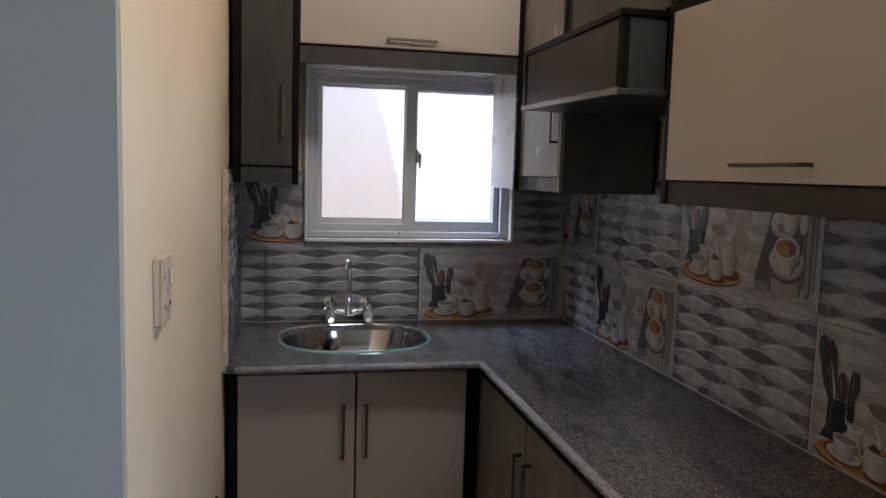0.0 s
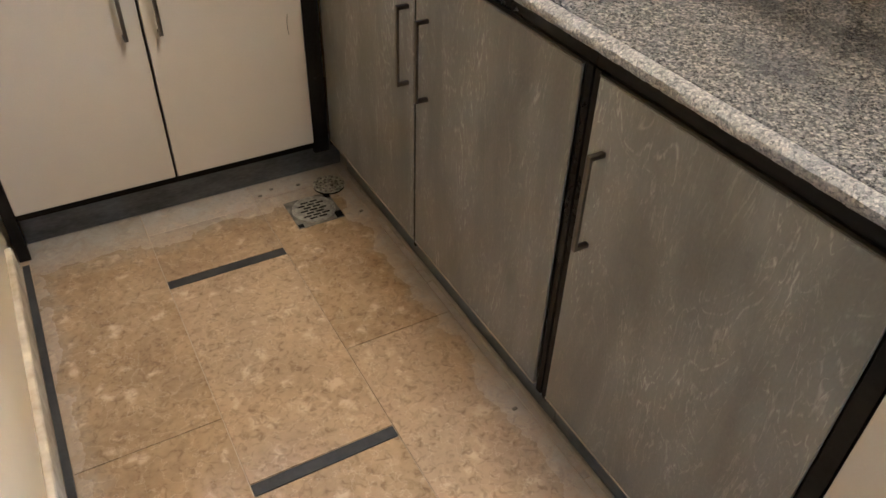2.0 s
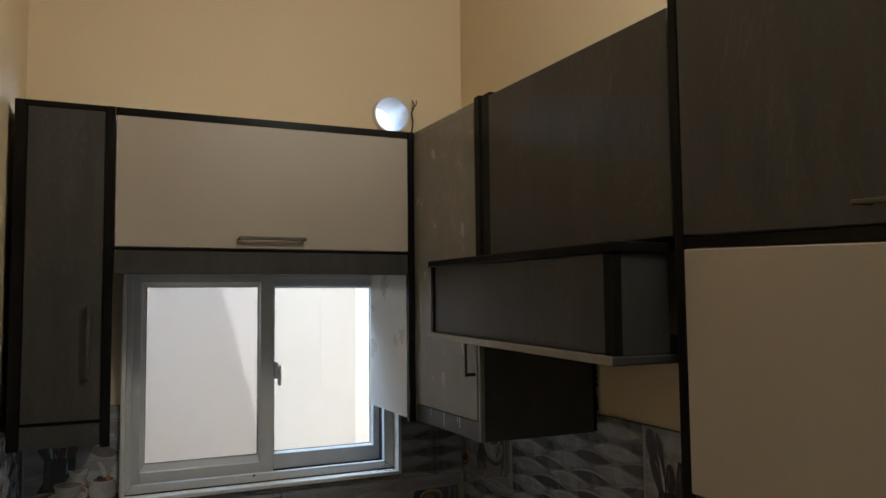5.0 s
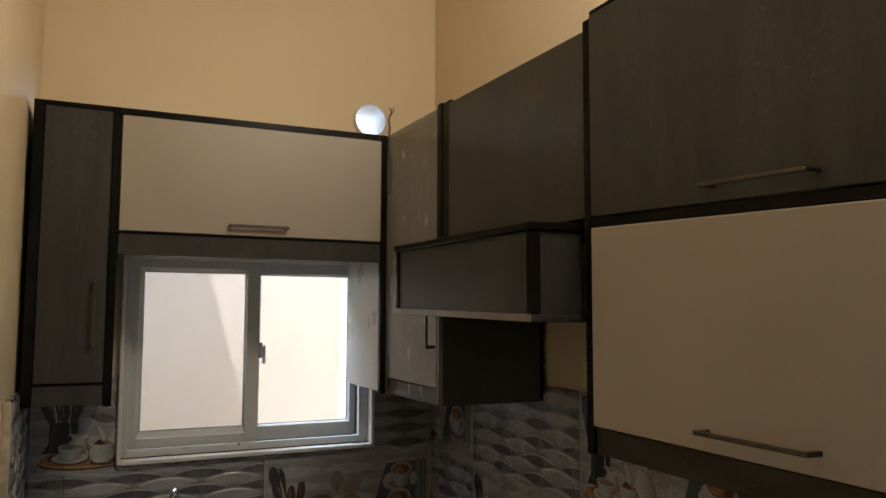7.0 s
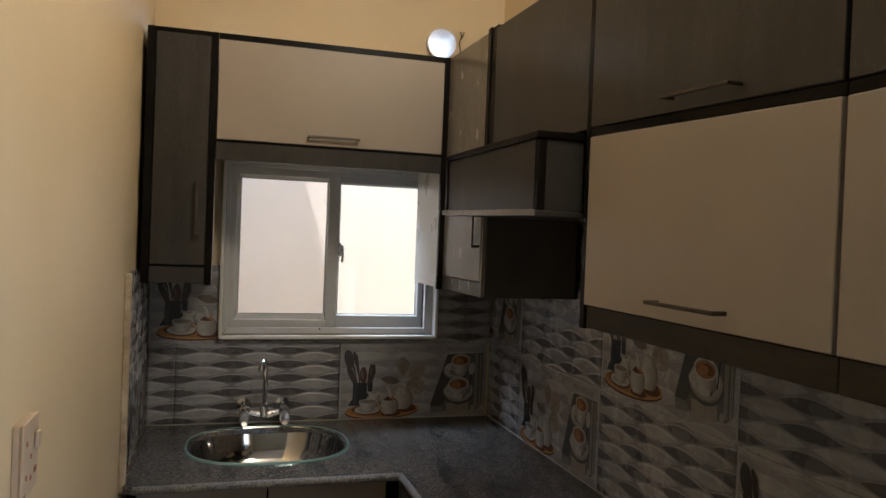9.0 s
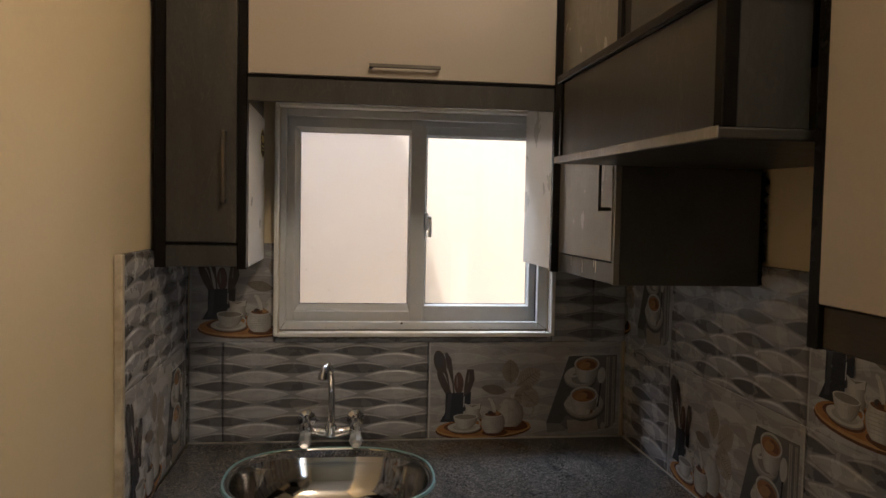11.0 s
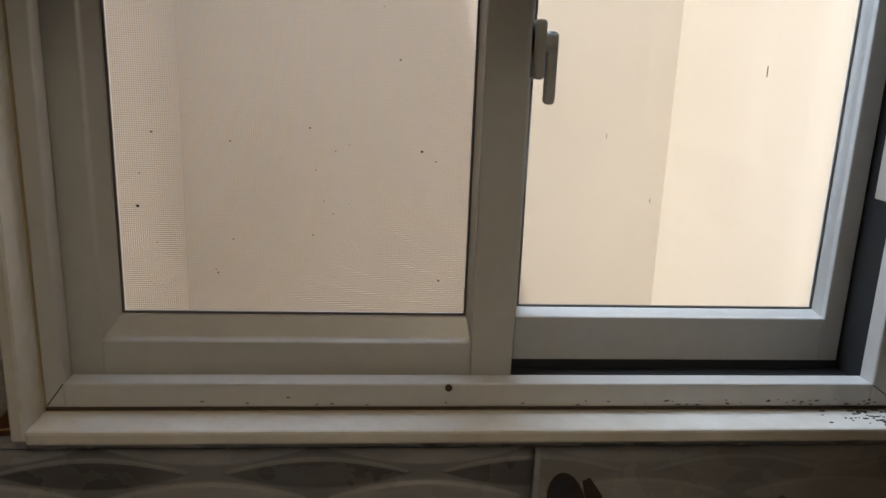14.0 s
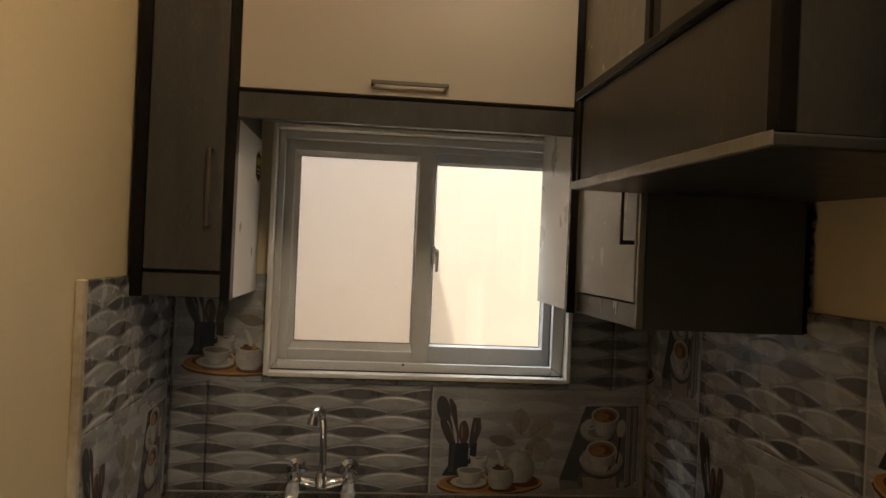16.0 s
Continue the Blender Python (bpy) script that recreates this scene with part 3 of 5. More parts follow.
# light shaft outside the window
SH = (0.05, 1.62, 4.97)
solid("ground", boxes((-400, 400, -400, 400, -0.6, -0.35), bev=0), M_CEMENT, "dusty cement ground outside", "ground")
solid("shaft_wall_west", boxes((-0.15, SH[0], YB + 0.145, SH[2], -0.35, 4.87), bev=0), M_OUT, "cream rendered wall of the light shaft", "wall")
solid("shaft_wall_north", boxes((-0.15, SH[1] + 0.2, SH[2] + 0.002, SH[2] + 0.2, -0.35, 3.2), bev=0), M_OUT, "cream rendered wall opposite the window", "wall")
solid("shaft_wall_east", boxes((SH[1], SH[1] + 0.2, YB + 0.145, SH[2], -0.35, 3.2), bev=0), M_OUT, "cream rendered side wall of the light shaft", "wall")

# skirting on the plastered wall, and the dark border of the floor
solid("baseboard", boxes((XL - TILE_T, XL + 0.004, 1.14, 2.53, 0.0, 0.085), bev=0.003), M_SKIRT, "stained cream stone skirting along the wall", "skirting")
solid("trim", boxes((XL + 0.005, XL + 0.02, 1.15, 2.56, -0.003, 0.0015), bev=0), M_STRIP, "thin dark stone border along the skirting", "trim")
# pale plaster edge where the tiles end
solid("trim_tile_edge", boxes((XL - TILE_T, XL + 0.006, 2.512, 2.532, 0.80, 1.412), bev=0.003), M_SKIRT, "cream filler strip at the edge of the tiles", "trim")


# ---- window ----
win = tagged(thing("window_1", (0.78, YB, WIN[2]), "white plastic sliding window with an insect screen", "window", kind="structure"))
x0, x1, z0, z1 = WIN
part("window_surround", boxes((x0 - 0.012, x0, 3.138, YB + TILE_T, z0 - 0.012, z1 + 0.012), (x1, x1 + 0.012, 3.138, YB + TILE_T, z0 - 0.012, z1 + 0.012),
                              (x0, x1, 3.138, YB + TILE_T, z1, z1 + 0.012), bev=0.002), M_PLASTER, win, "white plaster edging")
part("window_sill", boxes((x0, x1, 3.136, YB + TILE_T, z0 - 0.014, z0 - 0.001), bev=0.003, seg=2), M_PLASTER, win, "chipped white sill edge")
f = 0.028
FL, FR, FB, FT = 0.396, 1.1525, 1.1795, 1.781      # inner edges of the fixed frame's face
part("window_frame", boxes((x0 + 0.001, FL, 3.178, 3.2, z0, z1), (FR, x1 - 0.001, 3.178, 3.2, z0, z1), (FL, FR, 3.178, 3.2, z0, FB), (FL, FR, 3.178, 3.2, FT, z1),
                           (x0 + 0.001, x0 + 0.010, 3.2, 3.30, z0, z1), (x1 - 0.003, x1 - 0.001, 3.2, 3.30, z0, z1), (x0 + 0.010, x1 - 0.003, 3.2, 3.30, z0, z0 + 0.005), (x0 + 0.010, x1 - 0.003, 3.2, 3.30, z1 - 0.005, z1),
                           (FL, FR, 3.247, 3.252, z1 - 0.034, z1 - 0.005), bev=0.002, seg=2), M_PVC, win)
# sawn mitres at the lower corners of the frame
for xa, xb in ((x0 + 0.003, FL), (x1 - 0.003, FR)):
    part("mitre", tube(bmesh.new(), [(xa, 3.1779, z0 + 0.003), (xb, 3.1779, FB - 0.001)], 0.0006, 5), M_SPECK, win)


def sash(name, xa, xb, ya, yb, ga, gb, zb, zt, gz0, gz1, bead):
    """A sash; bead says how far its glazing bead reaches in from the left, right, bottom and top."""
    s = part(name, boxes((xa, ga, ya, yb, zb, zt), (gb, xb, ya, yb, zb, zt), (ga, gb, ya, yb, zb, gz0), (ga, gb, ya, yb, gz1, zt), bev=0.0015, seg=2), M_PVC, win)
    bl, br, bb, bt = bead
    bm = bmesh.new()
    rings = []
    for y, k in ((ya + 0.001, 0.0), (ya + 0.006, 0.06), (ya + 0.0075, 0.12), (ya + 0.017, 0.92), (ya + 0.019, 1.0), (yb - 0.004, 1.0)):
        rings.append([bm.verts.new(p) for p in ((ga + bl * k, y, gz0 + bb * k), (gb - br * k, y, gz0 + bb * k), (gb - br * k, y, gz1 - bt * k), (ga + bl * k, y, gz1 - bt * k))])
    for p, q in zip(rings, rings[1:]):
        for k in range(4):
            bm.faces.new((p[k], p[(k + 1) % 4], q[(k + 1) % 4], q[k]))
    part("bead", bm, M_PVC, s, "sloping glazing bead")
    a, b, c, d, e = ga + bl + 0.0002, gb - br - 0.0002, gz0 + bb + 0.0002, gz1 - bt - 0.0002, 0.0022
    part("gasket", boxes((a, a + e, ya + 0.0195, ya + 0.0215, c, d), (b - e, b, ya + 0.0195, ya + 0.0215, c, d), (a + e, b - e, ya + 0.0195, ya + 0.0215, c, c + e), (a + e, b - e, ya + 0.0195, ya + 0.0215, d - e, d), bev=0), M_GASKET, s, "thin grey gasket")
    return s


left = sash("sliding_sash", 0.389, 0.803, 3.212, 3.245, 0.4195, 0.7625, z0 + 0.0055, z1 - 0.0055, 1.2065, 1.754, (0.0135, 0.004, 0.0205, 0.012))
right = sash("sliding_sash", 0.770, 1.1625, 3.254, 3.285, 0.812, 1.1415, z0 + 0.0098, z1 - 0.0055, 1.219, 1.7445, (0.004, 0.004, 0.004, 0.004))
pane = part("pane", boxes((0.812, 1.1415, 3.268, 3.272, 1.219, 1.7445), bev=0), M_GLASS, right, "clear dusty glass pane")
pane.visible_shadow = False
part("seal", boxes((1.163, 1.173, 3.206, 3.285, z0 + 0.006, z1 - 0.03), (0.804, 1.1625, 3.203, 3.2532, z0 + 0.0055, z0 + 0.0095), (0.804, 1.1615, 3.2505, 3.2537, z0 + 0.0096, z0 + 0.0178), bev=0), M_RUBBER, right)
part("gap", boxes((x0 + 0.002, x1 - 0.002, 3.1762, 3.1775, z0 - 0.001, z0 + 0.0022), bev=0), M_SPECK, win, "dark joint above the sill")
# screen wires, both ways
bm = bmesh.new()
pitch, wire = 0.0019, 0.00014
n = int(0.322 / pitch)
for k in range(n + 1):
    x = 0.437 + k * 0.322 / n
    box(bm, x - wire, x + wire, 3.2340, 3.2346, 1.219, 1.745, bev=0)
n = int(0.526 / pitch)
for k in range(n + 1):
    z = 1.219 + k * 0.526 / n
    box(bm, 0.437, 0.759, 3.2347, 3.2352, z - wire, z + wire, bev=0)
tagged(part("insect_screen", bm, M_MESH, left, "fine beige insect screen"), kind="stuff")
# specks caught on the screen and on the glass
rng = random.Random(4)
bm = bmesh.new()
for k in range(26):
    x, z, r = rng.uniform(0.45, 0.75), rng.choice((rng.uniform(1.25, 1.45), rng.uniform(1.25, 1.72))), rng.uniform(0.0005, 0.0013)
    box(bm, x - r, x + r, 3.2325, 3.2338, z - r * 0.8, z + r * 0.8, bev=0.0003)
tagged(part("dirt_speck", bm, M_SPECK, left), kind="stuff")
bm = bmesh.new()
for k in range(13):
    x, z, h = rng.uniform(0.84, 1.05), rng.uniform(1.30, 1.72), rng.uniform(0.001, 0.006)
    box(bm, x - 0.0003, x + 0.0003, 3.2668, 3.2675, z - h, z + h, bev=0)
tagged(part("dirt_speck", bm, M_SPECK, right), kind="stuff")
# grime along the bottom of the frame and on the sill
bm = bmesh.new()
for k in range(46):
    x, r = rng.choice((rng.uniform(0.86, 1.16), rng.uniform(0.45, 1.16))), rng.uniform(0.0003, 0.0009)
    z = z0 + 0.003 + abs(rng.gauss(0, 0.004))
    box(bm, x - r * rng.uniform(1, 4), x + r * 1.6, 3.1772, 3.1785, z - r * 0.5, z + r * 0.5, bev=0.0001)
for k in range(70):
    x, y, r = 1.183 - abs(rng.gauss(0, 0.035)), rng.uniform(3.14, 3.174), rng.uniform(0.0003, 0.0011)
    box(bm, x - r * rng.uniform(1, 5), x + r * 1.5, y - r, y + r, z0 - 0.0012, z0 - 0.0004, bev=0.0002)
tagged(part("dirt_speck", bm, M_SPECK, win), kind="stuff")
edge = [(x0 - 0.01 + k * 0.011, -0.006 - 0.005 * rng.random() ** 2) for k in range(75)]
bm = plate_with_holes([(x0 - 0.01, 0), *edge, (x0 - 0.01 + 74 * 0.011, 0)], [], 0.001)
bmesh.ops.transform(bm, matrix=Matrix(((1, 0, 0, 0), (0, 0, 1, YB - 0.0046), (0, 1, 0, z0 - 0.0142), (0, 0, 0, 1))), verts=bm.verts)
part("joint_filler", bm, M_FILLER, win, "ragged brown filler below the sill")
# screw hole and latch
part("screw_hole", tube(bmesh.new(), [(0.739, 3.1772, 1.1755), (0.739, 3.1795, 1.1755)], 0.0035, 10), M_SPECK, win)
bm = boxes((0.8065, 0.817, 3.214, 3.24, 1.455, 1.507), bev=0.004, seg=3)
tube(bm, [(0.8065, 3.226, 1.487), (0.826, 3.226, 1.487)], 0.0105, 16)
box(bm, 0.819, 0.829, 3.219, 3.233, 1.433, 1.497, bev=0.004, seg=3)
part("latch", bm, M_PVC, left, "grey-white latch handle", smooth=True)

# duct in the wall, with the loose wire beside it
bm = bmesh.new()
ro, ri = DUCT[2] - 0.0006, DUCT[2] - 0.005
rings = []
for y, r in ((3.158, ri), (3.158, ro), (3.315, ro), (3.315, ri)):
    rings.append([bm.verts.new((DUCT[0] + r * math.cos(a), y, DUCT[1] + r * math.sin(a))) for a in (2 * math.pi * k / 40 for k in range(40))])
for a, b in zip(rings, rings[1:] + rings[:1]):
    for k in range(40):
        bm.faces.new((a[k], a[(k + 1) % 40], b[(k + 1) % 40], b[k]))
duct = thing("duct_pipe", (DUCT[0], 3.14, DUCT[1]), "white plastic exhaust duct through the wall", "pipe", kind="structure")
part("pipe", bm, M_PIPE, duct, smooth=True)
wire_thing = thing("loose_wire", (1.25, 3.17, 2.30), "thin dark loose wire on the wall beside the duct", "wire")
part("strand", tube(bmesh.new(), smooth_path([(1.252, 3.174, 2.25), (1.256, 3.165, 2.29), (1.249, 3.16, 2.32), (1.258, 3.158, 2.345), (1.252, 3.16, 2.365)], 5), 0.0022, 6), M_BROWN, wire_thing)
part("strand", tube(bmesh.new(), smooth_path([(1.25, 3.16, 2.335), (1.264, 3.158, 2.35), (1.266, 3.157, 2.365)], 5), 0.0018, 6), M_BROWN, wire_thing)


# ---- base cabinets ----
DOOR_T = 0.018
C_TOP, C_BOT = 0.825, 0.79

sink_cab = thing("base_cabinet", (0.53, 2.86, 0), "black-framed sink cabinet with two beige laminate doors", "cabinet", "base cabinets")
part("body", boxes((0.128, 0.928, 2.604, 3.15, 0.125, 0.60), bev=0.001), M_BROWN, sink_cab)
pieces("face_frame", [(0.126, 0.1515, 2.578, 2.603, 0.0, 0.8018), (0.887, 0.9285, 2.586, 2.603, 0.09, 0.8018), (0.152, 0.887, 2.592, 2.603, 0.776, 0.8018), (0.152, 0.887, 2.592, 2.603, 0.104, 0.124)], M_BLACK, sink_cab, "black gloss face frame", bev=0.001)
part("plinth", boxes((0.15, 0.9815, 2.646, 2.659, 0.0, 0.103), bev=0.001), M_KICK, sink_cab, "dusty black plinth")
for xa, xb, hx in ((0.153, 0.519, 0.481), (0.525, 0.885, 0.5545)):
    d = part("door", boxes((xa, xb, 2.583, 2.5915, 0.125, 0.773), bev=0.0015), M_BEIGE, sink_cab, "beige laminate door")
    pieces("edge_strip", [(xb + 0.0002, xb + 0.0018, 2.5835, 2.5915, 0.125, 0.773), (xa, xb, 2.5835, 2.5915, 0.1225, 0.1247)], M_BLACK, d, bev=0)
    bar_handle(d, (hx, 2.583, 0.497), (hx, 2.583, 0.671), (0, -0.024, 0))
part("scratch", tube(bmesh.new(), smooth_path([(0.848, 2.5826, 0.437), (0.846, 2.5826, 0.465), (0.849, 2.5826, 0.487)], 4), 0.0008, 5), M_BROWN, sink_cab)


def side_unit(y0, y1, doors, label, frame_posts):
    c = thing("base_cabinet", (1.18, (y0 + y1) / 2, 0), label, "cabinet", "base cabinets")
    part("body", boxes((0.951, XR, y0, y1, 0.1245, 0.8018), bev=0.001), M_BROWN, c)
    part("plinth", boxes((0.982, 0.995, y0, min(y1, 2.645), 0.0, 0.1235), bev=0.001), M_KICK, c, "dusty black plinth")
    part("mortar_fillet", boxes((0.970, 0.9815, y0, min(y1, 2.640), 0.0004, 0.006), bev=0.0025), M_TAN, c, "pale fillet along the foot")
    pieces("face_frame", [(0.9385, 0.9505, y0, y1, 0.762, 0.8018), *[(0.9318 if b - a < 0.009 else 0.936, 0.9505, a, b, 0.11, 0.7615) for a, b in frame_posts]], M_BLACK, c, "black gloss face frame", bev=0.001)
    for a, b, m, hy, word in doors:
        d = part("door", boxes((0.930, 0.9355, a, b, 0.1285, 0.758), bev=0.0015), m, c, word)
        pieces("edge_strip", [(0.9295, 0.9375, a, b, 0.7585, 0.7615)], M_BROWN, d, "dark edge strip", bev=0.0005)
        pieces("edge_strip", [(0.9292, 0.9375, a, b, 0.1245, 0.128)], M_TAN, d, "thin pale lower edge", bev=0.0005)
        if hy:
            bar_handle(d, (0.930, hy, 0.502), (0.930, hy, 0.664), (-0.024, 0, 0))
    return c


side_unit(1.592, 2.600, ((2.0905, 2.578, M_DARK, 2.112, "dark grey laminate door with wipe marks"), (1.609, 2.0815, M_DARK, 2.034, "dark grey laminate door with wipe marks")),
          "base cabinet with two smeared dark grey doors", ((1.593, 1.6075), (2.0818, 2.0902), (2.579, 2.5855)))
side_unit(1.102, 1.590, ((1.127, 1.5715, M_DARK, 1.538, "dark grey laminate door with wipe marks"),), "base cabinet with one smeared dark grey door", ((1.103, 1.126), (1.5725, 1.589)))
side_unit(0.42, 1.101, ((0.44, 1.0985, M_BEIGE, 0, "beige laminate door"),), "base cabinet with a beige laminate door", ((0.421, 0.439), (1.0988, 1.1008)))

# worktop: one slab with the sink's hole
SINK = (0.540, 2.868, 0.262, 0.226)
outer = [(XL + 0.001, 2.497), (0.916, 2.497), (0.916, 0.42), (XR - 0.001, 0.42), (XR - 0.001, YB - 0.001), (XL + 0.001, YB - 0.001)]
bm = plate_with_holes(outer, [oval(SINK[0], SINK[1], SINK[2] - 0.012, SINK[3] - 0.012, 64, 2.5)], 0.022)
bmesh.ops.translate(bm, verts=bm.verts, vec=(0, 0, C_TOP - 0.022))
worktop = thing("worktop", (0.9, 2.6, C_BOT), "polished speckled grey granite worktop with a sink cut-out", "worktop")
part("slab", bm, M_GRANITE, worktop)
# rounded rough front edge
bm = bmesh.new()
prof = [(0.0, -0.0175), (0.009, -0.0172), (0.0155, -0.0125), (0.0185, -0.003), (0.0175, 0.007), (0.0125, 0.0135), (0.005, 0.0167), (0.0, 0.0172)]
line, rows = [], []
rng = random.Random(7)
k = 0
for px, py, ox, oy, steps, ex, ey in ((XL + 0.026, 2.4965, 0, -1, 90, 0.9155, 2.4965), (0.9155, 2.4965, -1, 0, 250, 0.9155, 0.42)):
    for j in range(steps + 1):
        t = j / steps
        bx, by = px + (ex - px) * t, py + (ey - py) * t
        nx, ny = ox, oy
        if (k == 0 and j == steps) or (k == 1 and j == 0):
            if k == 1:
                continue
            nx, ny = -1, -1
        rows.append([bm.verts.new((bx + nx * (a + (rng.uniform(-0.0011, 0.0011) if a > 0.004 else 0)), by + ny * (a + (rng.uniform(-0.0011, 0.0011) if a > 0.004 else 0)), C_TOP - 0.0113 + 0.62 * h)) for a, h in prof])
    k += 1
for a, b in zip(rows, rows[1:]):
    for j in range(len(prof) - 1):
        bm.faces.new((a[j], a[j + 1], b[j + 1], b[j]))
bm.faces.new(rows[0])
bm.faces.new(rows[-1])
part("front_edge", bm, M_EDGE, worktop, "pale chiselled granite edge", smooth=True)
part("joint_sealant", boxes((XL + 0.0005, XR - 0.0005, YB - 0.004, YB - 0.0005, C_TOP, C_TOP + 0.004), (XR - 0.004, XR - 0.0005, 0.43, YB - 0.005, C_TOP, C_TOP + 0.004), bev=0.001), M_TILE_SIDE, worktop, "pale grey joint line")

# ---- sink and tap ----
sink = thing("kitchen_sink", (SINK[0], SINK[1], C_TOP - 0.15), "oval stainless steel sink set into the granite", "sink")
bm = bmesh.new()
levels = ((1.0, 0.0012), (0.995, 0.0042), (0.98, 0.0042), (0.967, 0.0), (0.955, -0.01), (0.935, -0.035), (0.90, -0.07), (0.85, -0.102), (0.77, -0.127), (0.64, -0.142), (0.45, -0.150), (0.25, -0.154), (0.13, -0.156), (0.125, -0.162), (0.02, -0.163))
rings = [[bm.verts.new((x, y, C_TOP + h)) for x, y in oval(SINK[0], SINK[1], SINK[2] * s, SINK[3] * s, 64, 2.5 - 0.5 * (1 - s))] for s, h in levels]
for a, b in zip(rings, rings[1:]):
    for j in range(64):
        bm.faces.new((a[j], a[(j + 1) % 64], b[(j + 1) % 64], b[j]))
bm.faces.new(rings[-1])
bowl = part("bowl", bm, M_STEEL, sink, smooth=True)
bm = bmesh.new()
rings = [[bm.verts.new((x, y, C_TOP + h)) for x, y in oval(SINK[0], SINK[1], SINK[2] + s, SINK[3] + s, 64, 2.5)] for s, h in ((0.0005, 0.0002), (0.0005, 0.006), (0.003, 0.0068), (0.0065, 0.0058), (0.0085, 0.0002))]
for a, b in zip(rings, rings[1:] + rings[:1]):
    for j in range(64):
        bm.faces.new((a[j], a[(j + 1) % 64], b[(j + 1) % 64], b[j]))
part("rim", bm, M_RIM, sink, "teal-tinted protective rim", smooth=True)
bm = tube(bmesh.new(), [(SINK[0], SINK[1], C_TOP - 0.1625), (SINK[0], SINK[1], C_TOP - 0.1585)], [0.026, 0.024], 24)
part("drain", bm, M_CHROME, sink)

tap = thing("wall_tap", (0.535, YB, 0.875), "chrome wall-mounted mixer tap with clear knobs", "tap")
bm = bmesh.new()
tube(bm, smooth_path([(0.47, 3.088, 0.885), (0.50, 3.09, 0.878), (0.535, 3.088, 0.873), (0.57, 3.09, 0.878), (0.60, 3.088, 0.885)], 5), [0.012] * 5 + [0.014] * 5 + [0.0165] * 1 + [0.0165] * 4 + [0.014] * 3 + [0.012] * 3, 14)
tube(bm, [(0.535, 3.086, 0.868), (0.535, 3.086, 0.89), (0.535, 3.086, 0.905)], [0.019, 0.017, 0.011], 16)
part("body", bm, M_CHROME, tap, smooth=True)
for x in (0.465, 0.606):
    bm = tube(bmesh.new(), [(x, YB - 0.001, 0.897), (x, 3.152, 0.897), (x, 3.149, 0.897), (x, 3.12, 0.894), (x, 3.075, 0.888)], [0.027, 0.026, 0.0135, 0.0125, 0.0145], 18)
    arm = part("flange", bm, M_CHROME, tap, smooth=True)
    bm = tube(bmesh.new(), [(x, 3.085, 0.893), (x, 3.066, 0.884), (x, 3.058, 0.880)], [0.018, 0.0185, 0.015], 16)
    part("valve", bm, M_CHROME, tap, smooth=True)
    bm = tube(bmesh.new(), [(x, 3.06, 0.881), (x, 3.053, 0.877), (x, 3.040, 0.869), (x, 3.026, 0.860), (x, 3.020, 0.857)], [0.009, 0.016, 0.0185, 0.017, 0.010], 8)
    part("knob", bm, M_CRYSTAL, tap, "clear faceted acrylic knob")
bm = tube(bmesh.new(), smooth_path([(0.536, 3.086, 0.90), (0.537, 3.084, 0.95), (0.536, 3.075, 1.01), (0.533, 3.055, 1.055), (0.528, 3.02, 1.082), (0.522, 2.985, 1.084), (0.517, 2.964, 1.074), (0.515, 2.957, 1.062)], 5), 0.0095, 14)
tube(bm, [(0.5165, 2.961, 1.072), (0.5145, 2.955, 1.056)], 0.0132, 14)
part("spout", bm, M_CHROME, tap, smooth=True)


# ---- wall cabinets ----
U_BOT, U_TOP, UY, UX = 1.367, 2.162, 2.774, 1.098

c = thing("wall_cabinet", (0.236, 2.97, U_BOT), "narrow wall cabinet with one dark grey door", "cabinet", "wall cabinets")
part("body", boxes((0.128, 0.3325, 2.793, YB - 0.001, U_BOT + 0.003, U_TOP), bev=0.001), M_BROWN, c)
pieces("face_frame", [(0.126, 0.1515, UY, 2.7925, U_BOT, U_TOP), (0.316, 0.337, UY - 0.001, 2.812, U_BOT - 0.003, U_TOP), (0.1515, 0.316, UY, 2.7925, 2.149, U_TOP), (0.1515, 0.316, UY + 0.002, 2.7925, 1.4205, 1.4255)], M_BLACK, c, "black gloss face frame", bev=0.001)
part("bottom_rail", boxes((0.1515, 0.316, UY + 0.004, 2.7925, U_BOT + 0.002, 1.420), bev=0.001), M_DARK_CLEAN, c, "dark grey bottom rail")
d = part("door", boxes((0.153, 0.3145, UY - 0.002, 2.7915, 1.427, 2.1475), bev=0.0015), M_DARK_CLEAN, c, "dark grey laminate door")
bar_handle(d, (0.287, UY - 0.002, 1.522), (0.287, UY - 0.002, 1.690), (0, -0.024, 0))
part("side_panel", boxes((0.333, 0.3375, 2.8125, 3.148, U_BOT, 1.764), bev=0.0008), M_PALE, c, "pale bare side panel")
hexagon = lambda w, top, low: [(0, top), (w, top - 0.35 * w), (w, low + 0.35 * w), (0, low), (-w, low + 0.35 * w), (-w, top - 0.35 * w)]


def on_side_panel(name, outline, lift, m, label=""):
    """A flat print on the bare side panel, its outline given along the wall and up."""
    bm = plate_with_holes(outline, [], 0.0004)
    bmesh.ops.transform(bm, matrix=Matrix(((0, 0, 1, 0.3376 + lift), (1, 0, 0, 3.094), (0, 1, 0, 1.69), (0, 0, 0, 1))), verts=bm.verts)
    return part(name, bm, m, c, label)


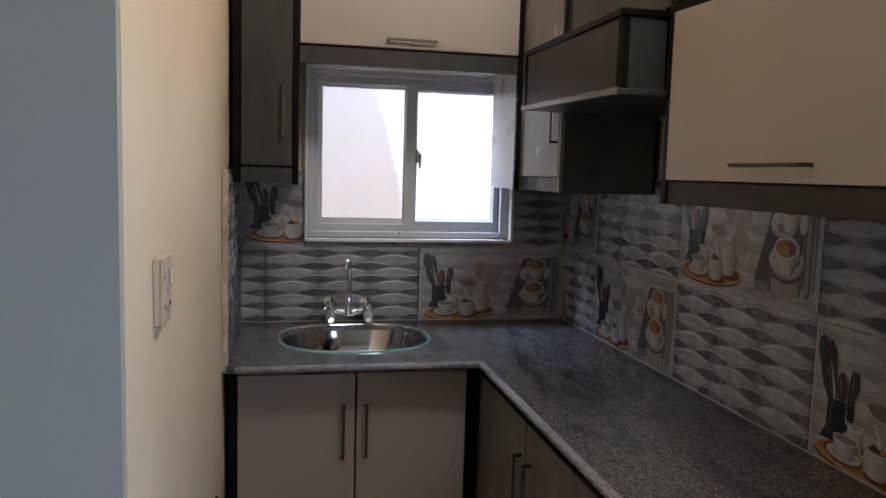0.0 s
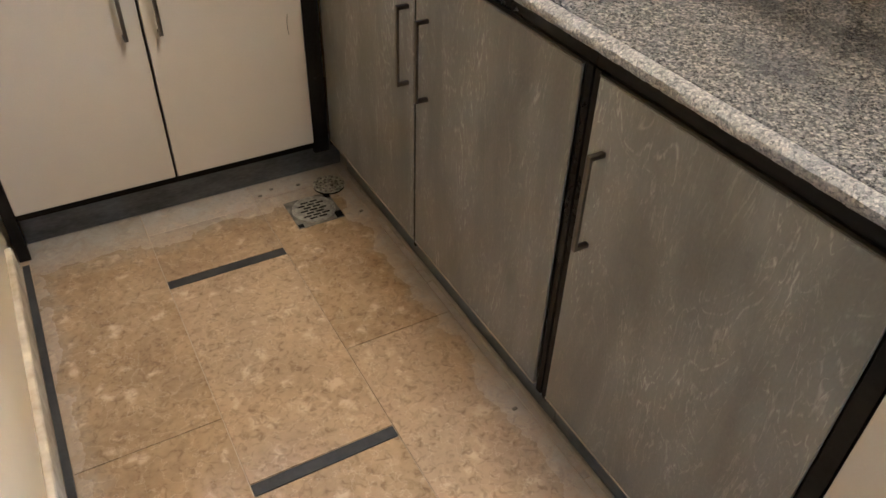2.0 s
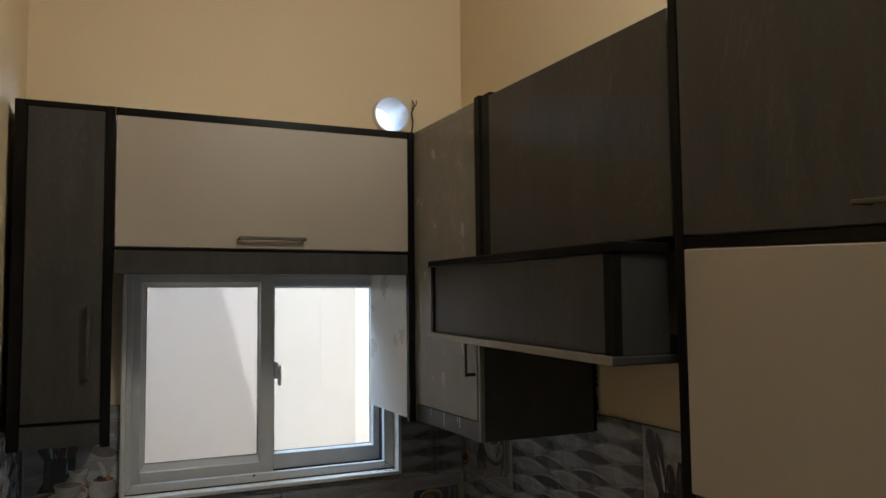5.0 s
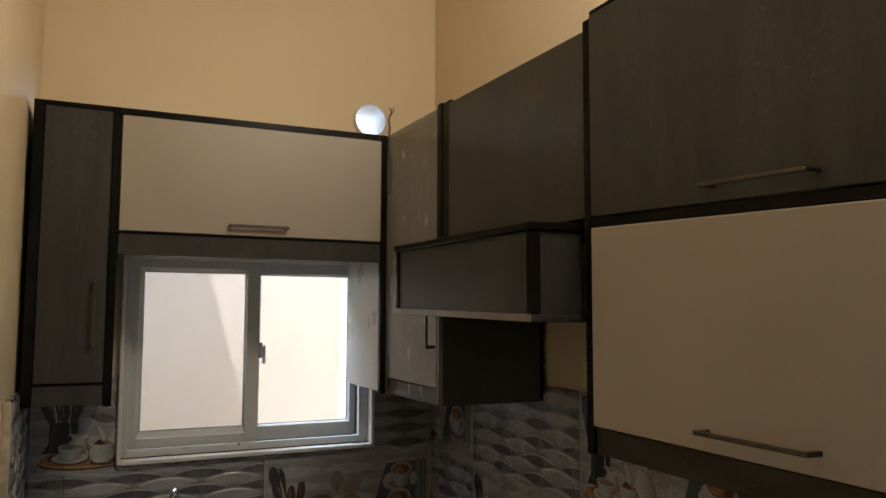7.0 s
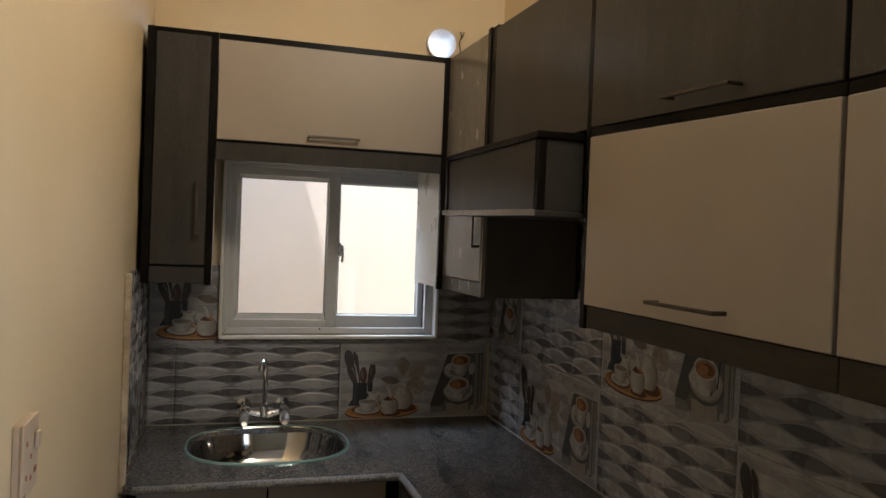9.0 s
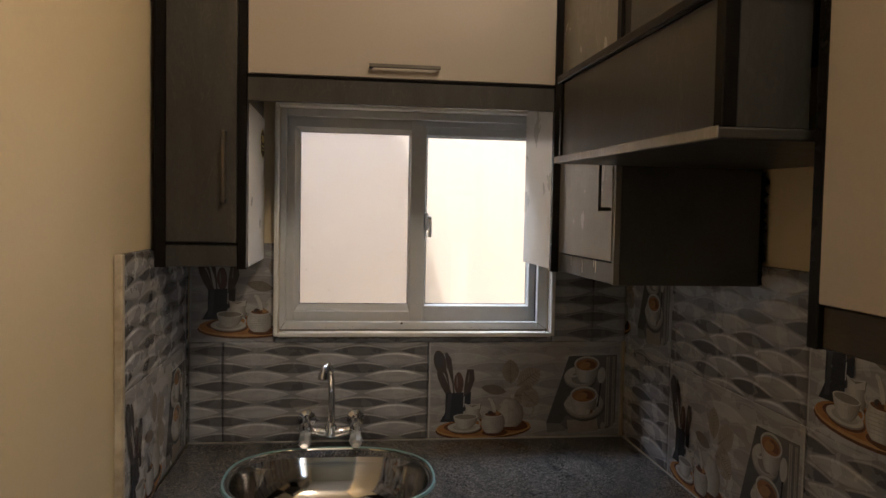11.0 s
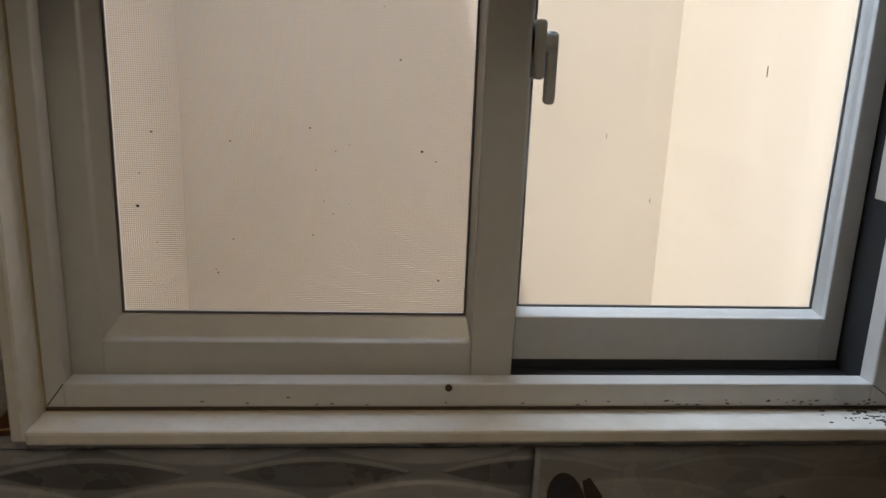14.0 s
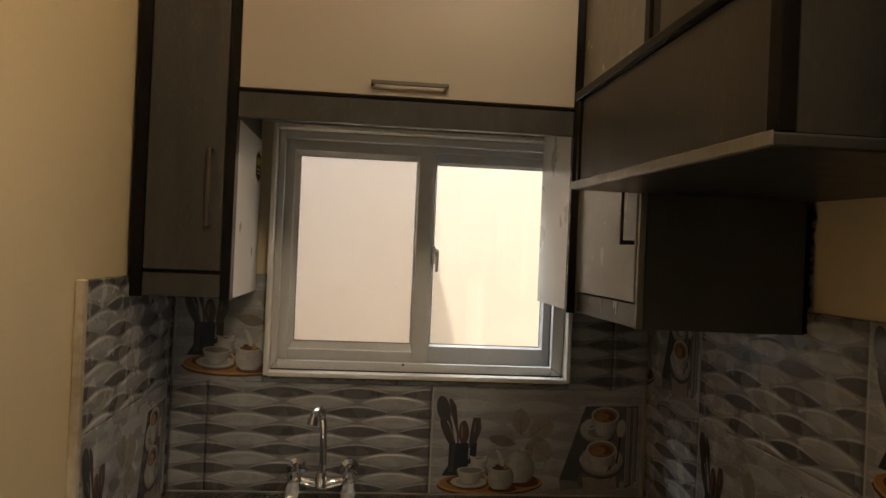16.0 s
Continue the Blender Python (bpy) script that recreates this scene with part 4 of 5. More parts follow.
on_side_panel("sticker", hexagon(0.041, 0.043, -0.043), 0.0, M_GOLD, "hexagonal black and yellow sticker")
on_side_panel("print", hexagon(0.036, 0.038, -0.038), 0.0006, M_BLACK)
for x0, x1, z0, z1 in ((-0.027, -0.017, 0.002, 0.022), (-0.013, -0.002, 0.002, 0.022), (0.002, 0.012, 0.002, 0.022), (0.016, 0.027, 0.002, 0.022), (-0.025, 0.024, -0.010, -0.006), (-0.02, 0.018, -0.019, -0.016)):
    on_side_panel("print_bar", [(x0, z0), (x1, z0), (x1, z1), (x0, z1)], 0.0012, M_GOLD)


c = thing("wall_cabinet", (0.72, 2.97, 1.764), "wide beige lift-up cabinet above the window", "cabinet", "wall cabinets")
part("body", boxes((0.338, 1.097, 2.793, YB - 0.001, 1.824, U_TOP - 0.004), bev=0.001), M_PALE, c)
pieces("face_frame", [(0.3375, 1.0815, UY, 2.7925, 2.1435, U_TOP), (0.3375, 1.0815, UY, 2.7925, 1.8215, 1.8265), (1.082, 1.1005, UY - 0.001, 2.7935, U_BOT - 0.002, U_TOP)], M_BLACK, c, "black gloss face frame", bev=0.001)
part("valance", boxes((0.3375, 1.0815, UY + 0.003, 2.7925, 1.764, 1.821), bev=0.0015), M_DARK_CLEAN, c, "dark grey valance panel")
d = part("door", boxes((0.339, 1.0805, UY - 0.002, 2.7915, 1.828, 2.142), bev=0.0015), M_BEIGE, c, "beige laminate lift-up door")
bar_handle(d, (0.622, UY - 0.002, 1.852), (0.792, UY - 0.002, 1.8555), (0, -0.02, 0), wide=0.0028)
part("soffit", boxes((0.338, 1.0965, 2.813, 3.15, 1.8185, 1.8235), bev=0.0008), M_PALE, c, "pale bare underside")

c = thing("wall_cabinet", (1.27, 2.78, U_BOT), "corner wall cabinet with a grey laminate door", "cabinet", "wall cabinets")
part("body", boxes((1.1185, XR - 0.003, 2.412, YB - 0.001, U_BOT + 0.002, U_TOP - 0.002), bev=0.001), M_BROWN, c)
part("side_panel", boxes((1.098, 1.118, 2.7945, 3.148, U_BOT, 1.8175), bev=0.0008), M_PALE, c, "pale bare side panel")
part("end_panel", boxes((1.1145, XR - 0.004, 2.404, 2.4115, U_BOT, 1.96), bev=0.001), M_END, c, "dark end panel with a ragged edge")
pieces("face_frame", [(1.1005, 1.1135, 2.402, 2.4115, U_BOT, U_TOP), (1.1025, 1.118, 2.412, 2.7735, 2.144, U_TOP), (1.1025, 1.118, 2.772, 2.7935, U_BOT, U_TOP)], M_GREY, c, "grey edge strips", bev=0.001)
part("bottom_rail", boxes((1.104, 1.118, 2.412, 2.7715, U_BOT + 0.001, 1.4115), bev=0.001), M_DARK_CLEAN, c, "dark bottom rail with white drips")
pieces("paint_drip", [(1.1032, 1.1042, 2.513, 2.516, 1.384, 1.411), (1.1032, 1.1042, 2.525, 2.527, 1.396, 1.411), (1.1032, 1.1042, 2.60, 2.603, 1.378, 1.411), (1.1032, 1.1042, 2.681, 2.683, 1.39, 1.411)], M_PLASTER, c, "white drips", bev=0.0003)
jag = random.Random(12)
rim_edge = [(1.4262 + 0.002 + 0.011 * jag.random() ** 2, 1.37 + 0.0075 * k) for k in range(32)]
bm = plate_with_holes([(1.421, 1.37), *rim_edge, (1.421, 1.6025)], [], 0.002)
bmesh.ops.transform(bm, matrix=Matrix(((1, 0, 0, 0), (0, 0, 1, 2.4022), (0, 1, 0, 0), (0, 0, 0, 1))), verts=bm.verts)
part("sealant", bm, M_HOLE, c, "ragged black sealant")
d = part("door", boxes((1.0985, 1.1175, 2.414, 2.770, 1.4145, 2.1425), bev=0.0015), M_GREY, c, "grey laminate door with wipe marks")
bar_handle(d, (1.0985, 2.424, 1.517), (1.0985, 2.424, 1.68), (-0.024, 0, 0))
part("post", boxes((1.093, 1.1175, 2.376, 2.4005, 1.785, U_TOP + 0.005), (1.097, 1.1175, 2.330, 2.3755, 1.785, U_TOP + 0.002), bev=0.0015), M_BLACK, c, "black upright")
skew(c, lambda x, y, z: (0.009 * min(max((2.774 - y) / 0.372, 0), 1) if x < 1.125 else 0, 0, 0))

c = thing("wall_cabinet", (1.26, 2.03, 1.785), "dark grey wall cabinet above the hood box", "cabinet", "wall cabinets")
part("body", boxes((1.118, XR - 0.003, 1.735, 2.403, 1.79, U_TOP - 0.004), bev=0.001), M_BROWN, c)
part("door", boxes((1.099, 1.1175, 1.737, 2.3285, 1.786, U_TOP - 0.008), bev=0.0015), M_DARK_CLEAN, c, "dark grey laminate door")
skew(c, lambda x, y, z: (0.004, 0, -0.013 * (2.33 - y) / 0.59 if z > 2.0 else 0))

c = thing("hood_box", (1.05, 2.08, 1.60), "dark laminate cover box for a range hood", "range hood")
part("top_board", boxes((0.986, 1.0975, 1.738, 2.412, 1.766, 1.782), bev=0.0025, seg=2), M_BLACK, c, "black top board")
part("bottom_board", boxes((0.986, XR - 0.002, 1.738, 2.4015, 1.597, 1.611), bev=0.0025, seg=2), M_DARK_CLEAN, c, "dark bottom board")
part("front_lip", boxes((0.9835, 0.9858, 1.736, 2.412, 1.598, 1.612), bev=0.0008), M_GREY, c, "worn pale front lip")
part("front_panel", boxes((0.996, 1.006, 1.762, 2.396, 1.6115, 1.7655), bev=0.001), M_DARK_CLEAN, c, "dark grey laminate front")
part("end_panel", boxes((1.010, 1.0975, 1.743, 1.752, 1.6115, 1.7655), bev=0.001), M_DARK_CLEAN, c, "dark grey laminate end")
pieces("corner_post", [(0.991, 1.0095, 1.741, 1.7615, 1.6115, 1.7655), (0.992, 1.004, 2.3965, 2.411, 1.6115, 1.7655)], M_BLACK, c, "black corner strip", bev=0.0015)
part("end_panel", boxes((1.0065, 1.0975, 2.402, 2.410, 1.6115, 1.7655), bev=0.001), M_DARK_CLEAN, c)
near_end = lambda y: min(max((2.412 - y) / 0.674, 0), 1)
skew(c, lambda x, y, z: (0, 0, (1 - (z - 1.597) / 0.185) * (0.012 - 0.014 * near_end(y)) - (z - 1.597) / 0.185 * 0.006 * near_end(y)))

for ya, yb, first in ((1.030, 1.697, True), (0.42, 1.0285, False)):
    c = thing("wall_cabinet", (1.26, (ya + yb) / 2, U_BOT), "two-storey wall cabinet, dark door over beige door", "cabinet", "wall cabinets")
    part("body", boxes((1.110, XR - 0.003, ya, yb, 1.412, U_TOP - 0.004), bev=0.001), M_BROWN, c)
    part("post", boxes((1.087, XR - 0.003, yb + 0.0005, yb + 0.0195, U_BOT - 0.002, U_TOP - 0.013), bev=0.0015), M_BLACK, c, "black upright") if first else None
    pieces("face_frame", [(1.0885, 1.1095, ya, yb, 1.7645, 1.7815), (1.0885, 1.1095, ya, yb, 2.1535, U_TOP)], M_BLACK, c, "black rail between the doors", bev=0.001)
    part("bottom_rail", boxes((1.0935, 1.1095, ya, yb, U_BOT, 1.4135), bev=0.0015), M_BROWN, c, "dark stained bottom rail")
    part("bottom_board", boxes((1.1105, XR - 0.003, ya, yb, 1.4, 1.4115), bev=0.001), M_BROWN, c)
    d = part("door", boxes((1.0855, 1.1085, ya + 0.004, yb - 0.002, 1.783, 2.152), bev=0.0015), M_DARK_CLEAN, c, "dark grey laminate lift-up door")
    m = (ya + yb) / 2 if not first else 1.353
    bar_handle(d, (1.0855, m - 0.131, 1.806), (1.0855, m + 0.051, 1.806), (-0.024, 0, 0), wide=0.003)
    d = part("door", boxes((1.0855, 1.1085, ya + 0.004, yb - 0.002, 1.4155, 1.763), bev=0.0015), M_BEIGE, c, "beige laminate lift-up door")
    bar_handle(d, (1.0855, m - 0.118, 1.445), (1.0855, m + 0.072, 1.445), (-0.024, 0, 0), wide=0.0035)
    skew(c, lambda x, y, z: (0, 0, -0.04 * min(1.697 - y, 0.67) * max(0, min(1, (z - 1.47) / 0.25, (2.15 - z) / 0.3)) if y < 1.697 else 0))

# ---- switch plate ----
sw = thing("light_switch", (XL - TILE_T, 1.378, 1.234), "ivory surface switch and socket box on the wall", "switch")
xw = XL - TILE_T
part("box", boxes((xw, xw + 0.010, 1.336, 1.420, 1.186, 1.284), bev=0.003, seg=3), M_SWITCH, sw)
part("cover", boxes((xw + 0.0102, xw + 0.014, 1.335, 1.421, 1.185, 1.285), bev=0.003, seg=3), M_SWITCH, sw)
part("rocker", boxes((xw + 0.0142, xw + 0.020, 1.394, 1.410, 1.240, 1.262), bev=0.002, seg=2), M_SWITCH, sw)
for y, z in ((1.354, 1.256), (1.354, 1.212), (1.378, 1.234), (1.378, 1.206)):
    part("socket_hole", tube(bmesh.new(), [(xw + 0.0135, y, z), (xw + 0.0147, y, z)], 0.0036, 10), M_RED, sw)
part("indicator", boxes((xw + 0.0141, xw + 0.0152, 1.396, 1.408, 1.207, 1.214), bev=0), M_RED, sw)

nail = thing("wall_nail", (XL - TILE_T, 2.294, 0.511), "small dark nail in the plastered wall", "nail")
part("head", tube(bmesh.new(), [(XL - TILE_T, 2.294, 0.511), (XL - TILE_T + 0.006, 2.294, 0.511), (XL - TILE_T + 0.0075, 2.294, 0.511)], [0.003, 0.0045, 0.0025], 10), M_SPECK, nail)

# ---- floor drain and its loose cap ----
drain = thing("floor_drain", (0.826, 2.46, 0), "square worn metal floor drain with a slotted grate", "drain")
part("plate", boxes((0.763, 0.889, 2.398, 2.522, 0.0005, 0.003), bev=0.001), M_CEMENT, drain, "rough square surround")
grate = part("grate", plate_with_holes(oval(0.826, 2.46, 0.05, 0.05, 40), [[(x - 0.0105, y - 0.0036), (x + 0.0105, y - 0.0036), (x + 0.0105, y + 0.0036), (x - 0.0105, y + 0.0036)]
             for r, y in enumerate(2.424 + 0.012 * k for k in range(7)) for x in ((0.80, 0.8255, 0.851) if r % 2 else (0.8125, 0.8385))], 0.0009), M_GRATE, drain, "round slotted grate")
grate.location = (0, 0, 0.0045)
bm = plate_with_holes(oval(0.826, 2.46, 0.057, 0.057, 40), [oval(0.826, 2.46, 0.051, 0.051, 40)], 0.004)
ring = part("grate_ring", bm, M_GRATE, drain)
ring.location = (0, 0, 0.0032)
pieces("broken_corner", [(0.868, 0.8885, 2.4, 2.428, 0.0031, 0.0036), (0.872, 0.888, 2.495, 2.5215, 0.0031, 0.0036), (0.764, 0.778, 2.40, 2.415, 0.0031, 0.0036)], M_HOLE, drain, "dark broken corner", bev=0)
part("pit", tube(bmesh.new(), [(0.826, 2.46, 0.0032), (0.826, 2.46, 0.0038)], 0.05, 32), M_HOLE, drain)
cap = thing("drain_cap", (0.905, 2.548, 0), "round perforated metal drain cap lying on the floor", "drain cap")
capb = part("disc", plate_with_holes(oval(0.905, 2.548, 0.043, 0.043, 36), [oval(0.905 + r * math.cos(a), 2.548 + r * math.sin(a), 0.0042, 0.0042, 8) for r, n in ((0.012, 4), (0.024, 9), (0.035, 14)) for a in (2 * math.pi * k / n + r * 40 for k in range(n))], 0.003), M_IRON, cap)
capb.location = (0, 0, 0.006)
part("base", tube(bmesh.new(), [(0.905, 2.548, 0.0008), (0.905, 2.548, 0.0058)], 0.042, 32), M_HOLE, cap)
for k, (x, y) in enumerate(((0.757, 2.602), (0.83, 2.59), (0.72, 2.585), (0.935, 2.40), (0.932, 1.655))):
    crumb = thing("cement_crumb", (x, y, 0), "small dark crumb of cement on the floor", "crumb", "crumbs")
    part("lump", boxes((x - 0.005, x + 0.006, y - 0.004, y + 0.003, 0.0005, 0.005), bev=0.0015), M_CEMENT, crumb)


# ---- floor tiles ----
tile_mesh = {}


def floor_piece(x0, x1, y0, y1, m, name):
    key = (round(x1 - x0, 3), round(y1 - y0, 3), m.name)
    if key not in tile_mesh:
        tile_mesh[key] = finish(boxes((0, x1 - x0, 0, y1 - y0, -0.003, 0.0), bev=0.0006), name, m)
    ob = new(name, tile_mesh[key])
    ob.location = (x0, y0, 0)
    ob.parent = floor


g = 0.001
XS = (0.1445, 0.4165, 0.7015, 0.9555)
bands = {0: [2.512 - 0.61 * k for k in range(8)], 2: [2.57 - 0.61 * k for k in range(8)]}
for col, ys in bands.items():
    for a, b in zip(ys, ys[1:]):
        floor_piece(XS[col] + g, XS[col + 1] - g, b + g, a - g, M_MARBLE, "floor_tile")
y = 2.351
while y > -1.8:
    floor_piece(XS[1] + g, XS[2] - g, y - 0.028 + g, y - g, M_STRIP, "inlay_strip")
    floor_piece(XS[1] + g, XS[2] - g, y - 0.617 + g, y - 0.028 - g, M_MARBLE, "floor_tile")
    y -= 0.617
floor_piece(XS[1] + g, XS[2] - g, 2.351 + g, 2.545, M_MARBLE, "floor_tile")
y = 2.68
while y > -0.3:
    floor_piece(XS[3] + g, 1.03, y - 0.61 + g, y - g, M_MARBLE, "floor_tile")
    y -= 0.61
floor_piece(XS[0] + g, XS[1] - g, 2.512 + g, 2.68, M_MARBLE, "floor_tile")
floor_piece(XS[1] + g, XS[2] - g, 2.545 + g, 2.68, M_MARBLE, "floor_tile")
floor_piece(XS[2] + g, XS[3] - g, 2.57 + g, 2.68, M_MARBLE, "floor_tile")
for i in range(6):
    for j in range(8):
        floor_piece(0.139 - 0.3 * (i + 1) + g, 0.139 - 0.3 * i - g, 1.10 - 0.45 * (j + 1) + g, 1.10 - 0.45 * j - g, M_MARBLE, "floor_tile")


# ---- wall tiles ----
TW, TH = 0.6, 0.309
Z2 = C_TOP + 0.2972                       # joint between the two rows
Z1, CUT = Z2 - 0.0002 - TH, 0.004 + TH + 0.0002 - 0.2972   # lower row, cut off by the worktop
wave_cache, print_cache = {}, {}


def relief(u, v, depth):
    """Height of the moulded lenses: each one swells towards its upper edge and drops off there."""
    h = np.zeros_like(u)
    for (shift, half, tall), swell in zip(LENS, (0.75, 1.0)):
        us, vs = u / LENS_W + shift, v / LENS_H - 0.5 + shift
        du = np.abs(us - np.round(us)) / half
        w = np.maximum(tall * (1 - du * du), 1e-4)
        t = (vs - np.round(vs) + w) / (2 * w)
        fall = np.clip((1.06 - t) / 0.12, 0, 1)
        h += np.where((t > 0) & (t < 1.06), swell * np.clip(t, 0, 1) ** 0.8 * fall * np.minimum(w / tall * 1.6, 1), 0)
    return depth * h


def tile_body(u0, u1, v0, v1, depth, m):
    """A tile in local x (along the wall) and z (up), its face towards -y, with the moulded lenses as relief."""
    key = (u0, u1, v0, v1, m.name)
    if key in wave_cache:
        return wave_cache[key]
    g = 0.0002
    nu, nv = max(2, int((u1 - u0) / 0.007)), max(2, int((v1 - v0) / 0.0023))
    us, vs = np.linspace(u0 + g, u1 - g, nu + 1), np.linspace(v0 + g, v1 - g, nv + 1)
    U, V = np.meshgrid(us, vs)
    edge = np.minimum(np.minimum(U - us[0], us[-1] - U), np.minimum(V - vs[0], vs[-1] - V))
    Hh = relief(U, V, depth) * np.clip(edge / 0.004, 0, 1)
    front = np.stack([U, -TILE_T - Hh, V], -1).reshape(-1, 3)
    n = nu + 1
    verts = front.tolist()
    faces = [(r * n + c, r * n + c + 1, (r + 1) * n + c + 1, (r + 1) * n + c) for r in range(nv) for c in range(nu)]
    border = [c for c in range(n)] + [r * n + nu for r in range(1, nv + 1)] + [nv * n + c for c in range(nu - 1, -1, -1)] + [r * n for r in range(nv - 1, 0, -1)]
    base = len(verts)
    verts += [(verts[i][0], -0.001, verts[i][2]) for i in border]
    k = len(border)
    faces += [(border[(i + 1) % k], border[i], base + i, base + (i + 1) % k) for i in range(k)]
    me = bpy.data.meshes.new("wall_tile")
    me.from_pydata(verts, [], faces)
    me.materials.append(m)
    me.polygons.foreach_set("use_smooth", [True] * (nu * nv) + [False] * k)
    wave_cache[key] = me
    return me


PRINT_KEYS = list(P)


def picture(u0, u1, v0, v1):
    """The printed picture of a tile: utensils in a pot, a tea tray, dry leaves, two coffee cups on a cloth; clipped to the cut tile."""
    key = (u0, u1, v0, v1)
    if key in print_cache:
        return print_cache[key]
    bm = bmesh.new()
    layer = [0]

    def shape(pts, ink):
        layer[0] += 1
        f = bm.faces.new([bm.verts.new((x, -TILE_T - 0.0006 - 0.000012 * layer[0], z + 0.016)) for x, z in pts])
        f.material_index = PRINT_KEYS.index(ink)

    def disc(x, z, rx, rz, ink, tilt=0.0, n=22, a0=0.0, a1=360.0):
        pts = []
        for k in range(n + (a1 - a0 < 360)):
            a = radians(a0 + (a1 - a0) * k / n)
            px, pz = rx * math.cos(a), rz * math.sin(a)
            pts.append((x + px * math.cos(tilt) - pz * math.sin(tilt), z + px * math.sin(tilt) + pz * math.cos(tilt)))
        shape(pts, ink)

    def vessel(x, z, profile, lean=0.0):
        """A round pot seen from the front: bands of tone from the lit to the shaded side."""
        profile = [(p.x, p.y) for p in smooth_path([(h, r, 0) for h, r in profile], 3)]
        for ink, a, b in (("china_edge", -1.0, 1.0), ("china_shade", -1.0, 0.93), ("china_dim", -1.0, 0.8), ("china_mid", -0.99, 0.6), ("china_soft", -0.97, 0.4), ("china", -0.92, 0.18), ("china_light", -0.72, -0.14)):
            shape([(x + lean * h + r * a, z + h) for h, r in profile] + [(x + lean * h + r * b, z + h) for h, r in reversed(profile)], ink)

    def ring(x, z, rx, rz, w, ink, n=20):
        """A thin handle drawn as short strokes."""
        for k in range(n):
            a, b = 2 * math.pi * k / n, 2 * math.pi * (k + 1) / n
            shape([(x + rx * math.cos(a), z + rz * math.sin(a)), (x + rx * math.cos(b), z + rz * math.sin(b)),
                   (x + (rx - w) * math.cos(b), z + (rz - w) * math.sin(b)), (x + (rx - w) * math.cos(a), z + (rz - w) * math.sin(a))], ink)

    def tapered(points, widths, ink):
        """A blade along a line, as wide at each point as given."""
        left_side, right_side = [], []
        for k, (x, z) in enumerate(points):
            ax, az = points[max(k - 1, 0)]
            bx, bz = points[min(k + 1, len(points) - 1)]
            d = math.hypot(bx - ax, bz - az)
            nx, nz = -(bz - az) / d * widths[k], (bx - ax) / d * widths[k]
            left_side.append((x + nx, z + nz))
            right_side.append((x - nx, z - nz))
        shape(left_side + right_side[::-1], ink)

    def leaf(x, z, length, width, turn, ink):
        """A dry leaf with its midrib and side veins, growing from x, z."""
        cx, cz = math.cos(turn), math.sin(turn)
        at = lambda a, b: (x + cx * a - cz * b, z + cz * a + cx * b)
        edge = [(t, math.sin(math.pi * t) ** 0.75) for t in (k / 12 for k in range(13))]
        shape([at(length * t, width * w) for t, w in edge] + [at(length * t, -width * w) for t, w in edge[-2:0:-1]], ink)
        tapered([at(0, 0), at(length, 0)], [0.0012, 0.0004], "leaf_dark")
        for k in range(1, 9):
            t = k / 10
            w = width * math.sin(math.pi * t) ** 0.75
            for side in (1, -1):
                tapered([at(length * t, 0), at(min(length * (t + 0.13), length), side * w * 0.9)], [0.0009, 0.0003], "leaf_dark")

    sugar_pot = [(0.0, 0.018), (0.006, 0.026), (0.018, 0.034), (0.032, 0.0365), (0.044, 0.035), (0.054, 0.031), (0.058, 0.030)]
    tea_pot = [(0.0, 0.022), (0.010, 0.034), (0.026, 0.041), (0.044, 0.0425), (0.060, 0.038), (0.074, 0.029), (0.084, 0.019), (0.089, 0.011)]
    tea_cup = [(0.0, 0.014), (0.005, 0.021), (0.014, 0.029), (0.026, 0.0345), (0.037, 0.037)]
    creamer = [(0.0, 0.016), (0.010, 0.023), (0.024, 0.025), (0.038, 0.023), (0.050, 0.026)]
    coffee_cup = [(0.0, 0.019), (0.008, 0.026), (0.022, 0.034), (0.042, 0.040), (0.062, 0.0425)]
    # pale border of the printed tile
    for a, b in ((0.0, 0.006), (0.594, 0.6)):
        shape([(a, -0.016), (b, -0.016), (b, 0.293), (a, 0.293)], "border")
    # dark cloth laid with cutlery, its fringed hem and napkin
    shape([(0.432, 0.248), (0.585, 0.252), (0.583, 0.04), (0.56, 0.022), (0.44, 0.018), (0.365, 0.042)], "cloth")
    shape([(0.432, 0.248), (0.47, 0.249), (0.445, 0.09), (0.41, 0.04), (0.365, 0.042)], "cloth_dark")
    shape([(0.365, 0.042), (0.41, 0.04), (0.43, 0.018), (0.37, 0.012)], "cloth_light")
    shape([(0.43, 0.05), (0.525, 0.056), (0.53, 0.016), (0.435, 0.01)], "napkin")
    for k in range(12):
        x = 0.437 + 0.0078 * k
        shape([(x, 0.012), (x + 0.003, 0.012), (x + 0.004, 0.002), (x + 0.0015, 0.001)], "napkin")
    for x, w in ((0.556, 0.0055), (0.5745, 0.004)):
        shape([(x - w, 0.03), (x + w, 0.03), (x + w * 0.9, 0.246), (x - w * 0.9, 0.246)], "china_mid")
        shape([(x - w * 0.3, 0.03), (x + w * 0.5, 0.03), (x + w * 0.45, 0.246), (x - w * 0.25, 0.246)], "cloth_light")
    disc(0.544, 0.03, 0.008, 0.012, "china_mid", n=12)
    # two coffee cups, the farther one first
    for x, z, sx, sz, r, size in ((0.489, 0.166, 0.467, 0.182, 0.050, 0.92), (0.4815, 0.066, 0.4835, 0.098, 0.063, 1.0)):
        disc(sx + 0.002, sz - 0.006, r * 1.03, r * 0.74, "cloth_dark")
        disc(sx, sz, r, r * 0.71, "china_shade")
        disc(sx - 0.001, sz + 0.002, r * 0.96, r * 0.67, "china_mid")
        disc(sx - 0.004, sz + 0.004, r * 0.86, r * 0.58, "china")
